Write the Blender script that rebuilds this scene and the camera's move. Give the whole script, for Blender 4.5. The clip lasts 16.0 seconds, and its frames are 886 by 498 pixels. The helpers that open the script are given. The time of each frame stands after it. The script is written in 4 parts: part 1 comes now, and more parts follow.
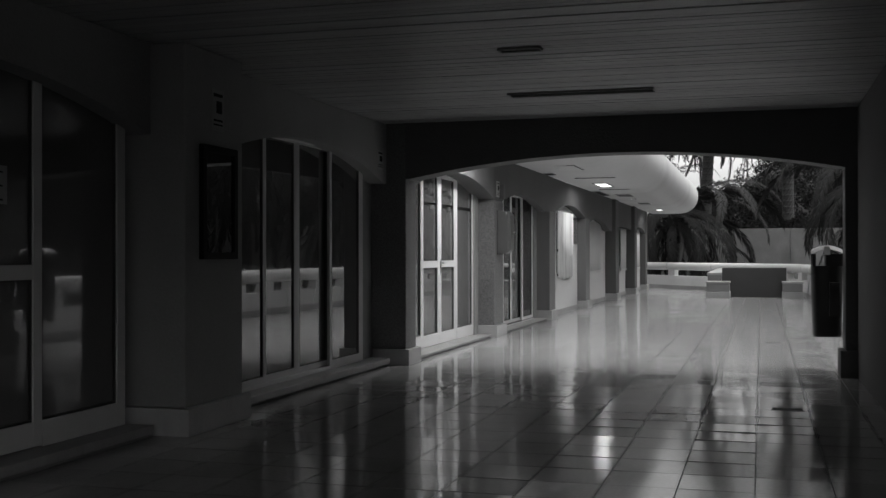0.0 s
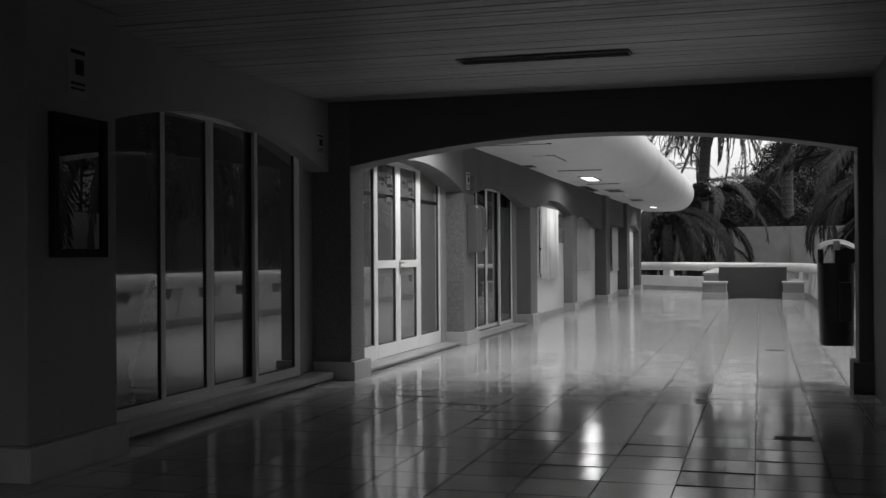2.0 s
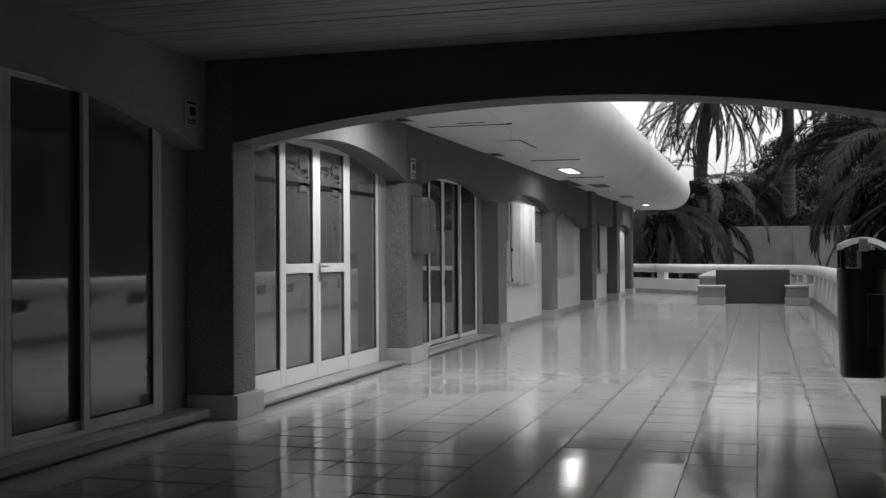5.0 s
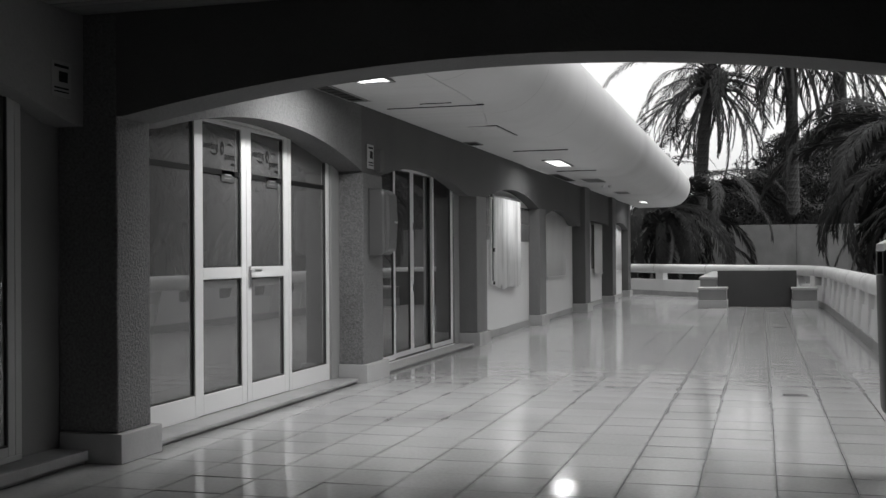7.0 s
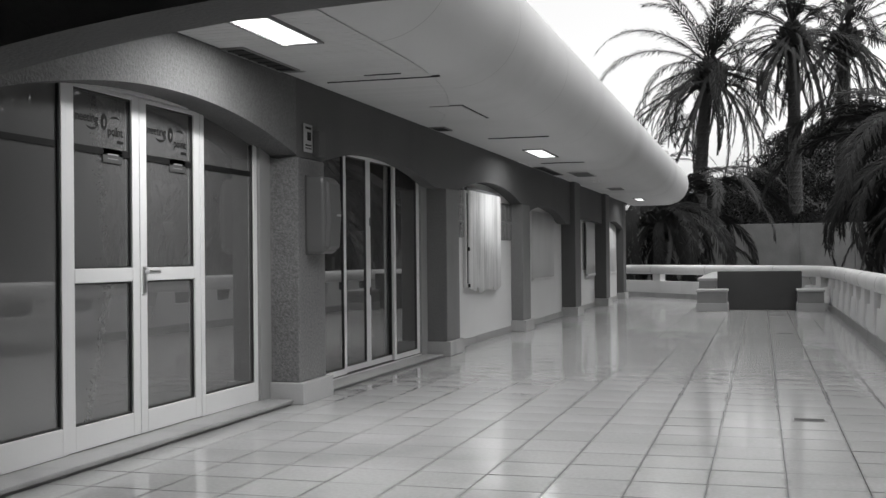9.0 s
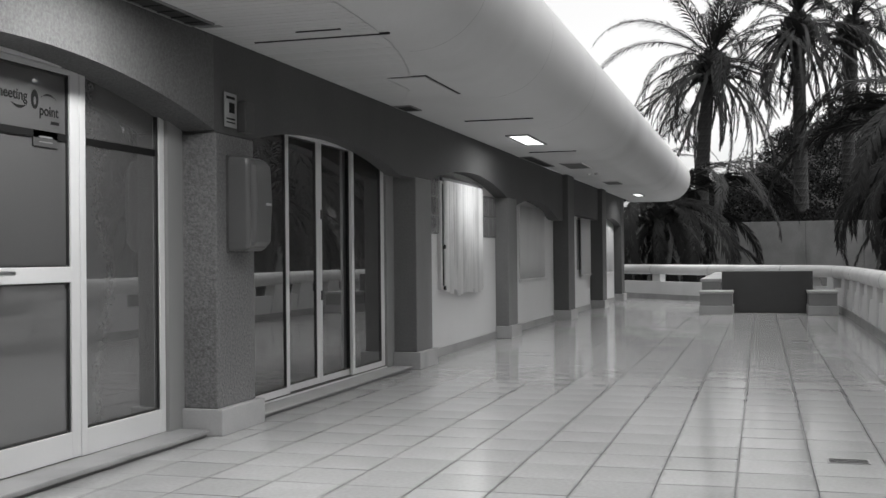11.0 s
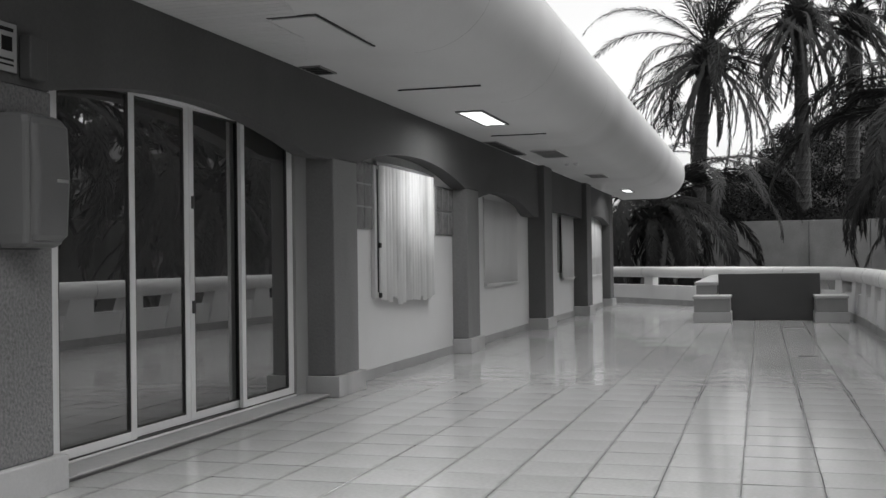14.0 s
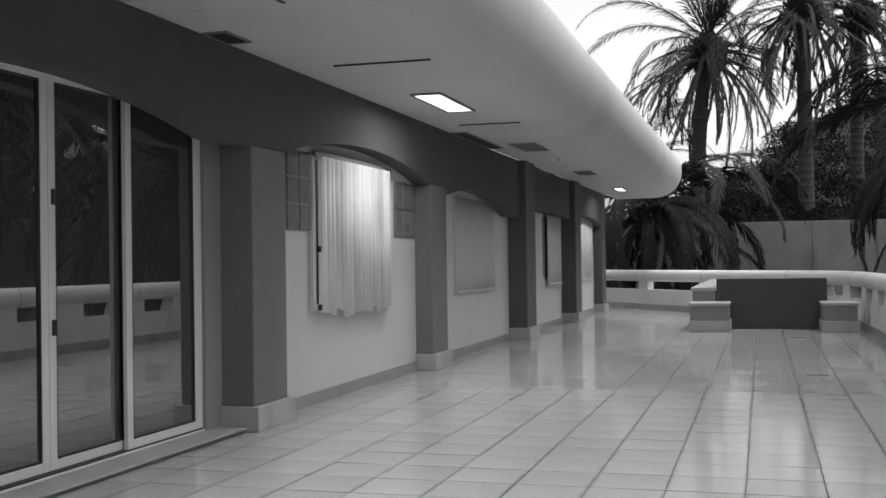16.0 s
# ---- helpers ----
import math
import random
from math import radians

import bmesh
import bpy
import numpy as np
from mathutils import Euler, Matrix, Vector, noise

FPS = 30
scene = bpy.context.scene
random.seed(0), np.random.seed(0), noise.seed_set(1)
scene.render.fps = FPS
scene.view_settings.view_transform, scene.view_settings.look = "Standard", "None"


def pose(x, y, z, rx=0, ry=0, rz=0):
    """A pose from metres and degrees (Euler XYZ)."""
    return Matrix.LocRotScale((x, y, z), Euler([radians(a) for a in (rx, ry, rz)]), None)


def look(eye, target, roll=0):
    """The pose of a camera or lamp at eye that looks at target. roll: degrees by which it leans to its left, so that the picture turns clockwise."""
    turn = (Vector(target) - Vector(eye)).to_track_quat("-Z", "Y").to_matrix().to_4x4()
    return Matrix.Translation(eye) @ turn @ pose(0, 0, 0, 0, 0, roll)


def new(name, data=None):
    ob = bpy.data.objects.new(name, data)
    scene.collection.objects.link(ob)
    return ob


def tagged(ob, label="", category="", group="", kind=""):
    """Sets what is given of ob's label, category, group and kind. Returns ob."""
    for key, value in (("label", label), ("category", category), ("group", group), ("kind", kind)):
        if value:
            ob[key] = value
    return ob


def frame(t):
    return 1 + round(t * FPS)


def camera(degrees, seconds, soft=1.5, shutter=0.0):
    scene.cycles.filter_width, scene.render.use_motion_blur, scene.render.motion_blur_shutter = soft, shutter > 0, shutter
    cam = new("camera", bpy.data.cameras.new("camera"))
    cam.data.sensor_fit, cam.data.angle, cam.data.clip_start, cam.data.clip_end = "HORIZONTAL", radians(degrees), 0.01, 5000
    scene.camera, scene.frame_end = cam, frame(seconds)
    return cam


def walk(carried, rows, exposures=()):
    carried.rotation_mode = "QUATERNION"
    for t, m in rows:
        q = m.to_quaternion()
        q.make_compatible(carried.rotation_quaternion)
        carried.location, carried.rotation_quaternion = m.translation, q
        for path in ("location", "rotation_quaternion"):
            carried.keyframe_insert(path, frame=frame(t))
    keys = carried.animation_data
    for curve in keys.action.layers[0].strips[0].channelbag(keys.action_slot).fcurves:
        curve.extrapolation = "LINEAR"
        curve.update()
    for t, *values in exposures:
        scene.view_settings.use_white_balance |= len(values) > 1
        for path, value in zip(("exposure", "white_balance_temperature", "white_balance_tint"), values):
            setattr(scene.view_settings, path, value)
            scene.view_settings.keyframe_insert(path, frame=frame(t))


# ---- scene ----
cam = camera(43.9, 16.0)
PATH = [
    (0, (0.363, 0.176, 1.256), (-0.193, 2.097, 1.265), -0.1),
    (0.5, (0.339, 0.597, 1.231), (-0.216, 2.518, 1.242), -0.3),
    (1, (0.337, 1.018, 1.224), (-0.217, 2.939, 1.236), -0.3),
    (1.5, (0.345, 1.468, 1.222), (-0.209, 3.389, 1.234), -0.3),
    (2, (0.365, 1.873, 1.216), (-0.189, 3.794, 1.228), -0.4),
    (2.5, (0.387, 2.303, 1.221), (-0.167, 4.225, 1.233), -0.4),
    (3, (0.399, 2.725, 1.217), (-0.155, 4.646, 1.229), -0.3),
    (3.5, (0.407, 3.16, 1.211), (-0.148, 5.081, 1.224), -0.4),
    (4, (0.393, 3.575, 1.218), (-0.161, 5.497, 1.231), -0.3),
    (6.5, (0.277, 5.694, 1.232), (-0.278, 7.615, 1.246), -0.5),
    (7, (0.254, 6.132, 1.245), (-0.301, 8.054, 1.257), -0.4),
    (7.5, (0.258, 6.55, 1.231), (-0.298, 8.471, 1.245), -0.6),
    (8, (0.241, 6.983, 1.228), (-0.314, 8.904, 1.242), -0.6),
    (8.5, (0.231, 7.4, 1.215), (-0.325, 9.321, 1.23), -0.6),
    (9, (0.214, 7.811, 1.209), (-0.342, 9.732, 1.225), -0.6),
    (11.5, (0.047, 9.947, 1.186), (-0.51, 11.868, 1.201), -0.6),
    (12, (0.04, 10.356, 1.169), (-0.518, 12.277, 1.186), -0.6),
    (12.5, (0.036, 10.752, 1.164), (-0.521, 12.672, 1.181), -0.7),
    (13, (0.029, 11.145, 1.169), (-0.526, 13.066, 1.186), -0.7),
    (13.5, (0.035, 11.541, 1.171), (-0.521, 13.462, 1.189), -0.7),
    (14, (0.045, 11.94, 1.164), (-0.511, 13.861, 1.185), -0.8),
    (14.5, (0.058, 12.332, 1.177), (-0.498, 14.253, 1.199), -0.8),
    (15, (0.067, 12.74, 1.208), (-0.491, 14.661, 1.228), -0.8),
    (15.5, (0.042, 13.159, 1.204), (-0.515, 15.08, 1.227), -0.9),
    (16, (0.028, 13.564, 1.203), (-0.529, 15.485, 1.226), -0.8),
]
walk(cam, [(t, look(eye, target, roll)) for t, eye, target, roll in PATH])

# ---- world and light ----
world = bpy.data.worlds.new("overcast_sky")
scene.world = world
world.use_nodes = True
wn = world.node_tree
sky = wn.nodes.new("ShaderNodeTexSky")
sky.sky_type, sky.sun_disc = "NISHITA", False
sky.sun_elevation, sky.sun_rotation = radians(68), radians(80)
sky.air_density, sky.dust_density = 1.0, 4.0
grey = wn.nodes.new("ShaderNodeRGBToBW")
wn.links.new(sky.outputs[0], grey.inputs[0])
bg = wn.nodes["Background"]
wn.links.new(grey.outputs[0], bg.inputs[0])
bg.inputs[1].default_value = 0.34
sun_data = bpy.data.lights.new("sun", "SUN")
sun_data.energy, sun_data.angle, sun_data.color = 0.9, radians(50), (1, 1, 1)
sun = new("sun", sun_data)
sun.matrix_world = look((12, 24, 30), (0, 22, 0))
scene.view_settings.exposure = 0.0
# the three lit fittings in the canopy
for ly, lx, ll, watts, cone in ((14.5, -2.86, 0.84, 40, 166), (23.68, -2.87, 1.16, 17, 168), (37.65, -2.91, 1.0, 9, 156)):
    ld = bpy.data.lights.new("canopy_lamp", "AREA")
    ld.shape, ld.size, ld.size_y = "RECTANGLE", 0.25, ll
    ld.energy, ld.spread = watts, radians(cone)
    new("canopy_lamp", ld).matrix_world = pose(lx, ly, 2.7, 0, 10 if ly < 20 else 3, 0)


# ---- materials ----
def mat(name, base, rough=0.7, var=0.15, scale=3.0, fine=60.0, bump=0.15, metal=0.0, rnd=0.0, island=0.0, stain=0.0, spec=0.5, coat=0.0, coat_ior=1.5, rvar=0.1, stretch=(1, 1, 1), grain=0.25):
    """A grey painted or mineral surface: broad tone changes, fine grain, relief."""
    m = bpy.data.materials.new(name)
    m.use_nodes = True
    t = m.node_tree
    n, l = t.nodes, t.links
    b = n["Principled BSDF"]
    co = n.new("ShaderNodeTexCoord")
    mp = n.new("ShaderNodeMapping")
    mp.inputs["Scale"].default_value = stretch
    l.new(co.outputs["Object"], mp.inputs[0])
    big = n.new("ShaderNodeTexNoise")
    big.inputs["Scale"].default_value, big.inputs["Detail"].default_value = scale, 5
    l.new(mp.outputs[0], big.inputs["Vector"])
    small = n.new("ShaderNodeTexNoise")
    small.inputs["Scale"].default_value, small.inputs["Detail"].default_value = fine, 3
    l.new(mp.outputs[0], small.inputs["Vector"])

    def math_node(op, a, c):
        q = n.new("ShaderNodeMath")
        q.operation = op
        for i, v in enumerate((a, c)):
            if isinstance(v, (int, float)):
                q.inputs[i].default_value = v
            else:
                l.new(v, q.inputs[i])
        return q.outputs[0]
    v = math_node("MULTIPLY_ADD", big.outputs[0], 2 * var)
    v.node.inputs[2].default_value = 1 - var
    v2 = math_node("MULTIPLY_ADD", small.outputs[0], 2 * var * grain * 2)
    v2.node.inputs[2].default_value = 1 - var * grain * 2
    v = math_node("MULTIPLY", v, v2)
    if rnd:
        oi = n.new("ShaderNodeObjectInfo")
        r = math_node("MULTIPLY_ADD", oi.outputs["Random"], 2 * rnd)
        r.node.inputs[2].default_value = 1 - rnd
        v = math_node("MULTIPLY", v, r)
    if island:
        ge = n.new("ShaderNodeNewGeometry")
        r = math_node("MULTIPLY_ADD", ge.outputs["Random Per Island"], 2 * island)
        r.node.inputs[2].default_value = 1 - island
        v = math_node("MULTIPLY", v, r)
    if stain:
        st = n.new("ShaderNodeTexNoise")
        st.inputs["Scale"].default_value, st.inputs["Detail"].default_value = scale * 0.6, 8
        ms = n.new("ShaderNodeMapping")
        ms.inputs["Scale"].default_value = (1, 1, 0.3)
        ms.inputs["Location"].default_value = (3, 7, 1)
        l.new(co.outputs["Object"], ms.inputs[0])
        l.new(ms.outputs[0], st.inputs["Vector"])
        rp = n.new("ShaderNodeMapRange")
        rp.inputs["From Min"].default_value, rp.inputs["From Max"].default_value = 0.5, 0.75
        rp.inputs["To Min"].default_value, rp.inputs["To Max"].default_value = 1.0, 1 - stain
        l.new(st.outputs[0], rp.inputs[0])
        v = math_node("MULTIPLY", v, rp.outputs[0])
    v = math_node("MULTIPLY", v, base)
    cc = n.new("ShaderNodeCombineColor")
    for i in range(3):
        l.new(v, cc.inputs[i])
    l.new(cc.outputs[0], b.inputs["Base Color"])
    rr = math_node("MULTIPLY_ADD", big.outputs[0], 2 * rvar)
    rr.node.inputs[2].default_value = rough - rvar
    l.new(rr, b.inputs["Roughness"])
    b.inputs["Metallic"].default_value = metal
    b.inputs["Specular IOR Level"].default_value = spec
    b.inputs["Coat Weight"].default_value = coat
    b.inputs["Coat Roughness"].default_value = 0.006
    b.inputs["Coat IOR"].default_value = coat_ior
    if bump:
        bp = n.new("ShaderNodeBump")
        bp.inputs["Strength"].default_value, bp.inputs["Distance"].default_value = bump, 0.01
        l.new(small.outputs[0], bp.inputs["Height"])
        l.new(bp.outputs[0], b.inputs["Normal"])
    return m


def glass_mat(name, ior, tint, rough=0.0):
    m = bpy.data.materials.new(name)
    m.use_nodes = True
    t = m.node_tree
    n, l = t.nodes, t.links
    for q in list(n):
        n.remove(q)
    out = n.new("ShaderNodeOutputMaterial")
    mix = n.new("ShaderNodeMixShader")
    tr = n.new("ShaderNodeBsdfTransparent")
    tr.inputs[0].default_value = (tint, tint, tint, 1)
    gl = n.new("ShaderNodeBsdfGlossy")
    gl.inputs["Color"].default_value = (1, 1, 1, 1)
    gl.inputs["Roughness"].default_value = rough
    fr = n.new("ShaderNodeFresnel")
    fr.inputs["IOR"].default_value = ior
    nz = n.new("ShaderNodeTexNoise")
    nz.inputs["Scale"].default_value = 1.6
    co = n.new("ShaderNodeTexCoord")
    l.new(co.outputs["Object"], nz.inputs["Vector"])
    bp = n.new("ShaderNodeBump")
    bp.inputs["Strength"].default_value, bp.inputs["Distance"].default_value = 0.05, 0.02
    l.new(nz.outputs[0], bp.inputs["Height"])
    l.new(bp.outputs[0], gl.inputs["Normal"])
    l.new(fr.outputs[0], mix.inputs[0])
    l.new(tr.outputs[0], mix.inputs[1])
    l.new(gl.outputs[0], mix.inputs[2])
    l.new(mix.outputs[0], out.inputs[0])
    return m


def lamp_mat(name, strength):
    m = bpy.data.materials.new(name)
    m.use_nodes = True
    b = m.node_tree.nodes["Principled BSDF"]
    b.inputs["Base Color"].default_value = (0.8, 0.8, 0.8, 1)
    b.inputs["Emission Color"].default_value = (1, 1, 1, 1)
    b.inputs["Emission Strength"].default_value = strength
    return m


TILE, GX, GY = 0.40, -0.072, 14.57


def grimy_tile(name, base, rough, spec, grime, rvar):
    """A stone tile whose edges hold dirt that came out of the joints."""
    m = mat(name, base, rough, 0.13, 1.3, 40, 0.02, rnd=0.045, island=0.045, rvar=rvar, stain=0.24, spec=spec, grain=0.6)
    n, l = m.node_tree.nodes, m.node_tree.links
    b = n["Principled BSDF"]
    old = b.inputs["Base Color"].links[0].from_socket
    ge = n.new("ShaderNodeNewGeometry")
    wob = n.new("ShaderNodeTexNoise")
    wob.inputs["Scale"].default_value, wob.inputs["Detail"].default_value = 6.0, 4
    l.new(ge.outputs["Position"], wob.inputs["Vector"])
    sep = n.new("ShaderNodeSeparateXYZ")
    l.new(ge.outputs["Position"], sep.inputs[0])
    dist = []
    for k, origin in ((0, GX), (1, GY)):
        a = n.new("ShaderNodeMath")
        a.operation = "ADD"
        a.inputs[1].default_value = -origin
        l.new(sep.outputs[k], a.inputs[0])
        p = n.new("ShaderNodeMath")
        p.operation = "PINGPONG"
        p.inputs[1].default_value = TILE / 2
        l.new(a.outputs[0], p.inputs[0])
        r = n.new("ShaderNodeMapRange")
        r.interpolation_type = "SMOOTHSTEP"
        r.inputs["From Min"].default_value = 0.003
        r.inputs["To Min"].default_value, r.inputs["To Max"].default_value = 1.0 - grime * (1.0 if k == 0 else 0.55), 1.0
        w = n.new("ShaderNodeMapRange")
        w.inputs["From Min"].default_value, w.inputs["From Max"].default_value = 0.35, 0.7
        w.inputs["To Min"].default_value, w.inputs["To Max"].default_value = 0.008, 0.045 if k == 0 else 0.03
        l.new(wob.outputs[0], w.inputs[0])
        l.new(w.outputs[0], r.inputs["From Max"])
        l.new(p.outputs[0], r.inputs[0])
        dist.append(r.outputs[0])
    q = n.new("ShaderNodeMath")
    q.operation = "MULTIPLY"
    l.new(dist[0], q.inputs[0])
    l.new(dist[1], q.inputs[1])
    mix = n.new("ShaderNodeVectorMath")
    mix.operation = "SCALE"
    l.new(old, mix.inputs[0])
    l.new(q.outputs[0], mix.inputs["Scale"])
    l.new(mix.outputs[0], b.inputs["Base Color"])
    return m


M_TILE = grimy_tile("polished_tile", 0.36, 0.10, 0.6, 0.22, 0.04)
M_TILE_WORN = grimy_tile("weathered_tile", 0.36, 0.11, 0.38, 0.22, 0.05)
M_JOINT = mat("tile_joint", 0.19, 0.8, 0.4, 4, 90, 0.2)
M_RENDER = mat("rough_render", 0.155, 0.9, 0.22, 2, 55, 1.0, stain=0.15, grain=1.6)
M_BAND = mat("painted_band", 0.10, 0.85, 0.2, 1.5, 55, 0.9, stain=0.15, grain=1.3)
M_BAND_SMOOTH = mat("smooth_dark_band", 0.075, 0.85, 0.14, 1.5, 45, 0.35, stain=0.2, grain=0.5)
# one pier paint, lit and shaded copies: far pillars carry shade in their colour
M_PIER_LIT = mat("lit_pier", 0.17, 0.85, 0.16, 1.8, 45, 0.35, stain=0.25, grain=0.5)
M_PIER_SHADED = mat("shaded_pier", 0.105, 0.85, 0.16, 1.8, 45, 0.35, stain=0.25, grain=0.5)
M_BOARD = mat("soffit_board", 0.51, 0.7, 0.06, 1.0, 50, 0.05, island=0.03)
M_WALL = mat("light_wall_paint", 0.56, 0.8, 0.08, 1.2, 70, 0.15, stain=0.12)
M_STRIP = mat("jamb_plaster", 0.25, 0.8, 0.08, 1.2, 70, 0.15)
M_PLINTH = mat("plinth_stone", 0.38, 0.5, 0.15, 5, 60, 0.1, stain=0.25)
M_STEP = mat("step_stone", 0.30, 0.4, 0.2, 4, 60, 0.1, stain=0.3)
M_ALU = mat("white_aluminium", 0.66, 0.35, 0.04, 3, 60, 0.02)
M_ALU2 = mat("grey_aluminium", 0.52, 0.35, 0.06, 3, 60, 0.02)
M_GASKET = mat("black_rubber", 0.02, 0.6, 0.1, 5, 60, 0)
M_SOFFIT = mat("soffit_plaster", 0.51, 0.75, 0.09, 0.8, 60, 0.12, stain=0.16)
M_SLAT = mat("ceiling_slat", 0.27, 0.5, 0.08, 1.2, 50, 0.05, island=0.12)
# near-black painted in for shade inside openings and gaps, also for black parts
M_DARK = mat("gap_shade_and_black", 0.02, 0.8, 0.1, 5, 50, 0)
# same passage paint in two tones: shade in this colour, light in the next
M_PASSAGE_SHADED = mat("passage_paint_shaded", 0.115, 0.85, 0.15, 1.5, 45, 0.6)
M_PASSAGE_LIT = mat("passage_paint_lit", 0.25, 0.85, 0.18, 1.5, 45, 0.6, stain=0.15)
M_RAIL = mat("white_rail_concrete", 0.66, 0.7, 0.08, 1.5, 50, 0.25, stain=0.2)
M_KERB = mat("dark_kerb", 0.2, 0.7, 0.15, 3, 50, 0.2)
M_BENCH = mat("bench_grey", 0.22, 0.7, 0.12, 3, 60, 0.2, stain=0.2)
M_BENCHTOP = mat("bench_top", 0.36, 0.5, 0.12, 3, 60, 0.1, stain=0.2)
M_PANEL = mat("dark_panel", 0.05, 0.6, 0.35, 2, 60, 0.1)
M_CONC = mat("retaining_concrete", 0.22, 0.85, 0.32, 1.6, 30, 0.5, stain=0.5, grain=0.5)
M_BIN = mat("black_plastic", 0.012, 0.45, 0.1, 5, 80, 0.05)
M_METAL = mat("steel", 0.6, 0.3, 0.1, 5, 80, 0.05, metal=1.0)
M_TRUNK = mat("palm_bark", 0.05, 0.95, 0.4, 6, 25, 1.0, stretch=(1, 1, 4))
M_FROND = mat("palm_leaf", 0.03, 0.75, 0.3, 2, 30, 0.1, rnd=0.35, spec=0.1)
M_DEAD = mat("dead_palm_leaf", 0.035, 0.9, 0.3, 3, 30, 0.2, rnd=0.3)
# near black: shade of the crowns overhead is put into this colour
M_BUSH = mat("shrub_leaf", 0.012, 0.85, 0.55, 0.7, 10, 0.1, island=0.35, spec=0.04)
M_SOIL = mat("soil", 0.035, 0.95, 0.3, 1.5, 20, 0.8)
M_ROOM = mat("room_paint", 0.25, 0.8, 0.1, 1, 40, 0.1)
M_BLIND = mat("blind_slat", 0.74, 0.6, 0.12, 5, 40, 0.05, rnd=0.1, stain=0.45, stretch=(5, 5, 0.6))
M_SHEET = mat("shutter_sheet", 0.54, 0.6, 0.08, 2, 50, 0.05, stain=0.15)
M_BOX = mat("grey_enamel", 0.095, 0.35, 0.06, 3, 60, 0.05)
M_PAPER = mat("paper", 0.28, 0.8, 0.05, 6, 60, 0)
M_INK = mat("printed_ink", 0.012, 0.7, 0.1, 6, 60, 0, spec=0.1)
M_GLASS = glass_mat("tinted_glass", 3.4, 0.35)
M_SMOKE = mat("smoked_film", 0.09, 0.07, 0.12, 1.2, 60, 0.0, coat=1.0, coat_ior=1.8, rvar=0.03, stain=0.2)
M_TINT = mat("tinted_film", 0.05, 0.3, 0.1, 1.2, 60, 0.0, coat=1.0, coat_ior=3.6, rvar=0.04, spec=0.1)
M_LID = mat("grey_lid", 0.45, 0.4, 0.1, 5, 60, 0.05)
M_GLASSBRICK = mat("glass_brick", 0.2, 0.12, 0.5, 9, 40, 0.6, coat=1.0)
M_FILM = mat("frosted_film", 0.11, 0.22, 0.06, 0.6, 60, 0.0, coat=1.0, coat_ior=2.3, rvar=0.03)
M_LAMP = lamp_mat("lamp_diffuser", 1.8)


# ---- mesh helpers ----
def bm_box(bm, x0, x1, y0, y1, z0, z1, bev=0.0):
    r = bmesh.ops.create_cube(bm, size=1.0)
    bmesh.ops.scale(bm, vec=(x1 - x0, y1 - y0, z1 - z0), verts=r["verts"])
    bmesh.ops.translate(bm, vec=((x0 + x1) / 2, (y0 + y1) / 2, (z0 + z1) / 2), verts=r["verts"])
    if bev:
        es = list({e for v in r["verts"] for e in v.link_edges})
        bmesh.ops.bevel(bm, geom=es, offset=bev, segments=2, affect="EDGES", profile=0.5)


def link(name, bm, material, parent=None, label="", smooth=False):
    me = bpy.data.meshes.new(name)
    bmesh.ops.recalc_face_normals(bm, faces=bm.faces[:])
    if smooth:
        for f in bm.faces:
            f.smooth = True
    bm.to_mesh(me)
    bm.free()
    me.materials.append(material)
    ob = new(name, me)
    if parent:
        ob.parent = parent
    if label:
        ob["label"] = label
    return ob


def part(name, bm, material, parent, label="", smooth=False):
    return link(name, bm, material, parent, label, smooth)


def box_part(name, material, parent, x0, x1, y0, y1, z0, z1, bev=0.0, label=""):
    bm = bmesh.new()
    bm_box(bm, x0, x1, y0, y1, z0, z1, bev)
    return link(name, bm, material, parent, label)


def empty(name, x=0, y=0, z=0):
    e = new(name)
    e.location = (x, y, z)
    return e


def root(name, label, category, group="", kind=""):
    return tagged(new(name), label, category, group, kind)


def prism_y(bm, ys, zlow, ztop, x0, x1):
    """A wall along y between x0 and x1 with a curved underside."""
    vs = []
    for y in ys:
        zb = zlow(y)
        vs.append([bm.verts.new(p) for p in ((x0, y, zb), (x1, y, zb), (x1, y, ztop), (x0, y, ztop))])
    for a, b in zip(vs, vs[1:]):
        for i in range(4):
            j = (i + 1) % 4
            bm.faces.new((a[i], a[j], b[j], b[i]))
    bm.faces.new(vs[0][::-1])
    bm.faces.new(vs[-1])


def span(a, b, n):
    return [a + (b - a) * i / n for i in range(n + 1)]


# ---- facade data: bays along y ----
CEIL = 2.73
FACE = -3.49
PILLARS = [(11.98, 12.36, CEIL), (16.28, 16.86, 2.07), (20.78, 21.36, 2.07), (25.26, 25.86, 2.07), (29.95, 30.65, CEIL), (34.55, 35.2, CEIL), (38.8, 39.4, CEIL)]
ARCHES = [(12.36, 16.28, 14.38, 2.335, 0.07, 2.07), (16.86, 20.78, 18.5, 2.245, 0.063, 2.05), (21.36, 25.26, 23.3, 2.275, 0.056, 1.98),
          (25.86, 29.95, 27.4, 2.11, 0.06, 1.86), (30.65, 34.55, 32.6, 2.03, 0.012, 1.97), (35.2, 38.8, 37.0, 2.12, 0.05, 1.97)]


# ---- structure: floor bed and outer ground ----
bm = bmesh.new()
bm_box(bm, -3.9, 2.1, -6.0, 44.5, -0.4, -0.012)
floor = tagged(link("floor", bm, M_JOINT), "polished grey square floor tiles with dark joints", "floor", kind="structure")
bm = bmesh.new()
bmesh.ops.create_grid(bm, x_segments=2, y_segments=2, size=900)
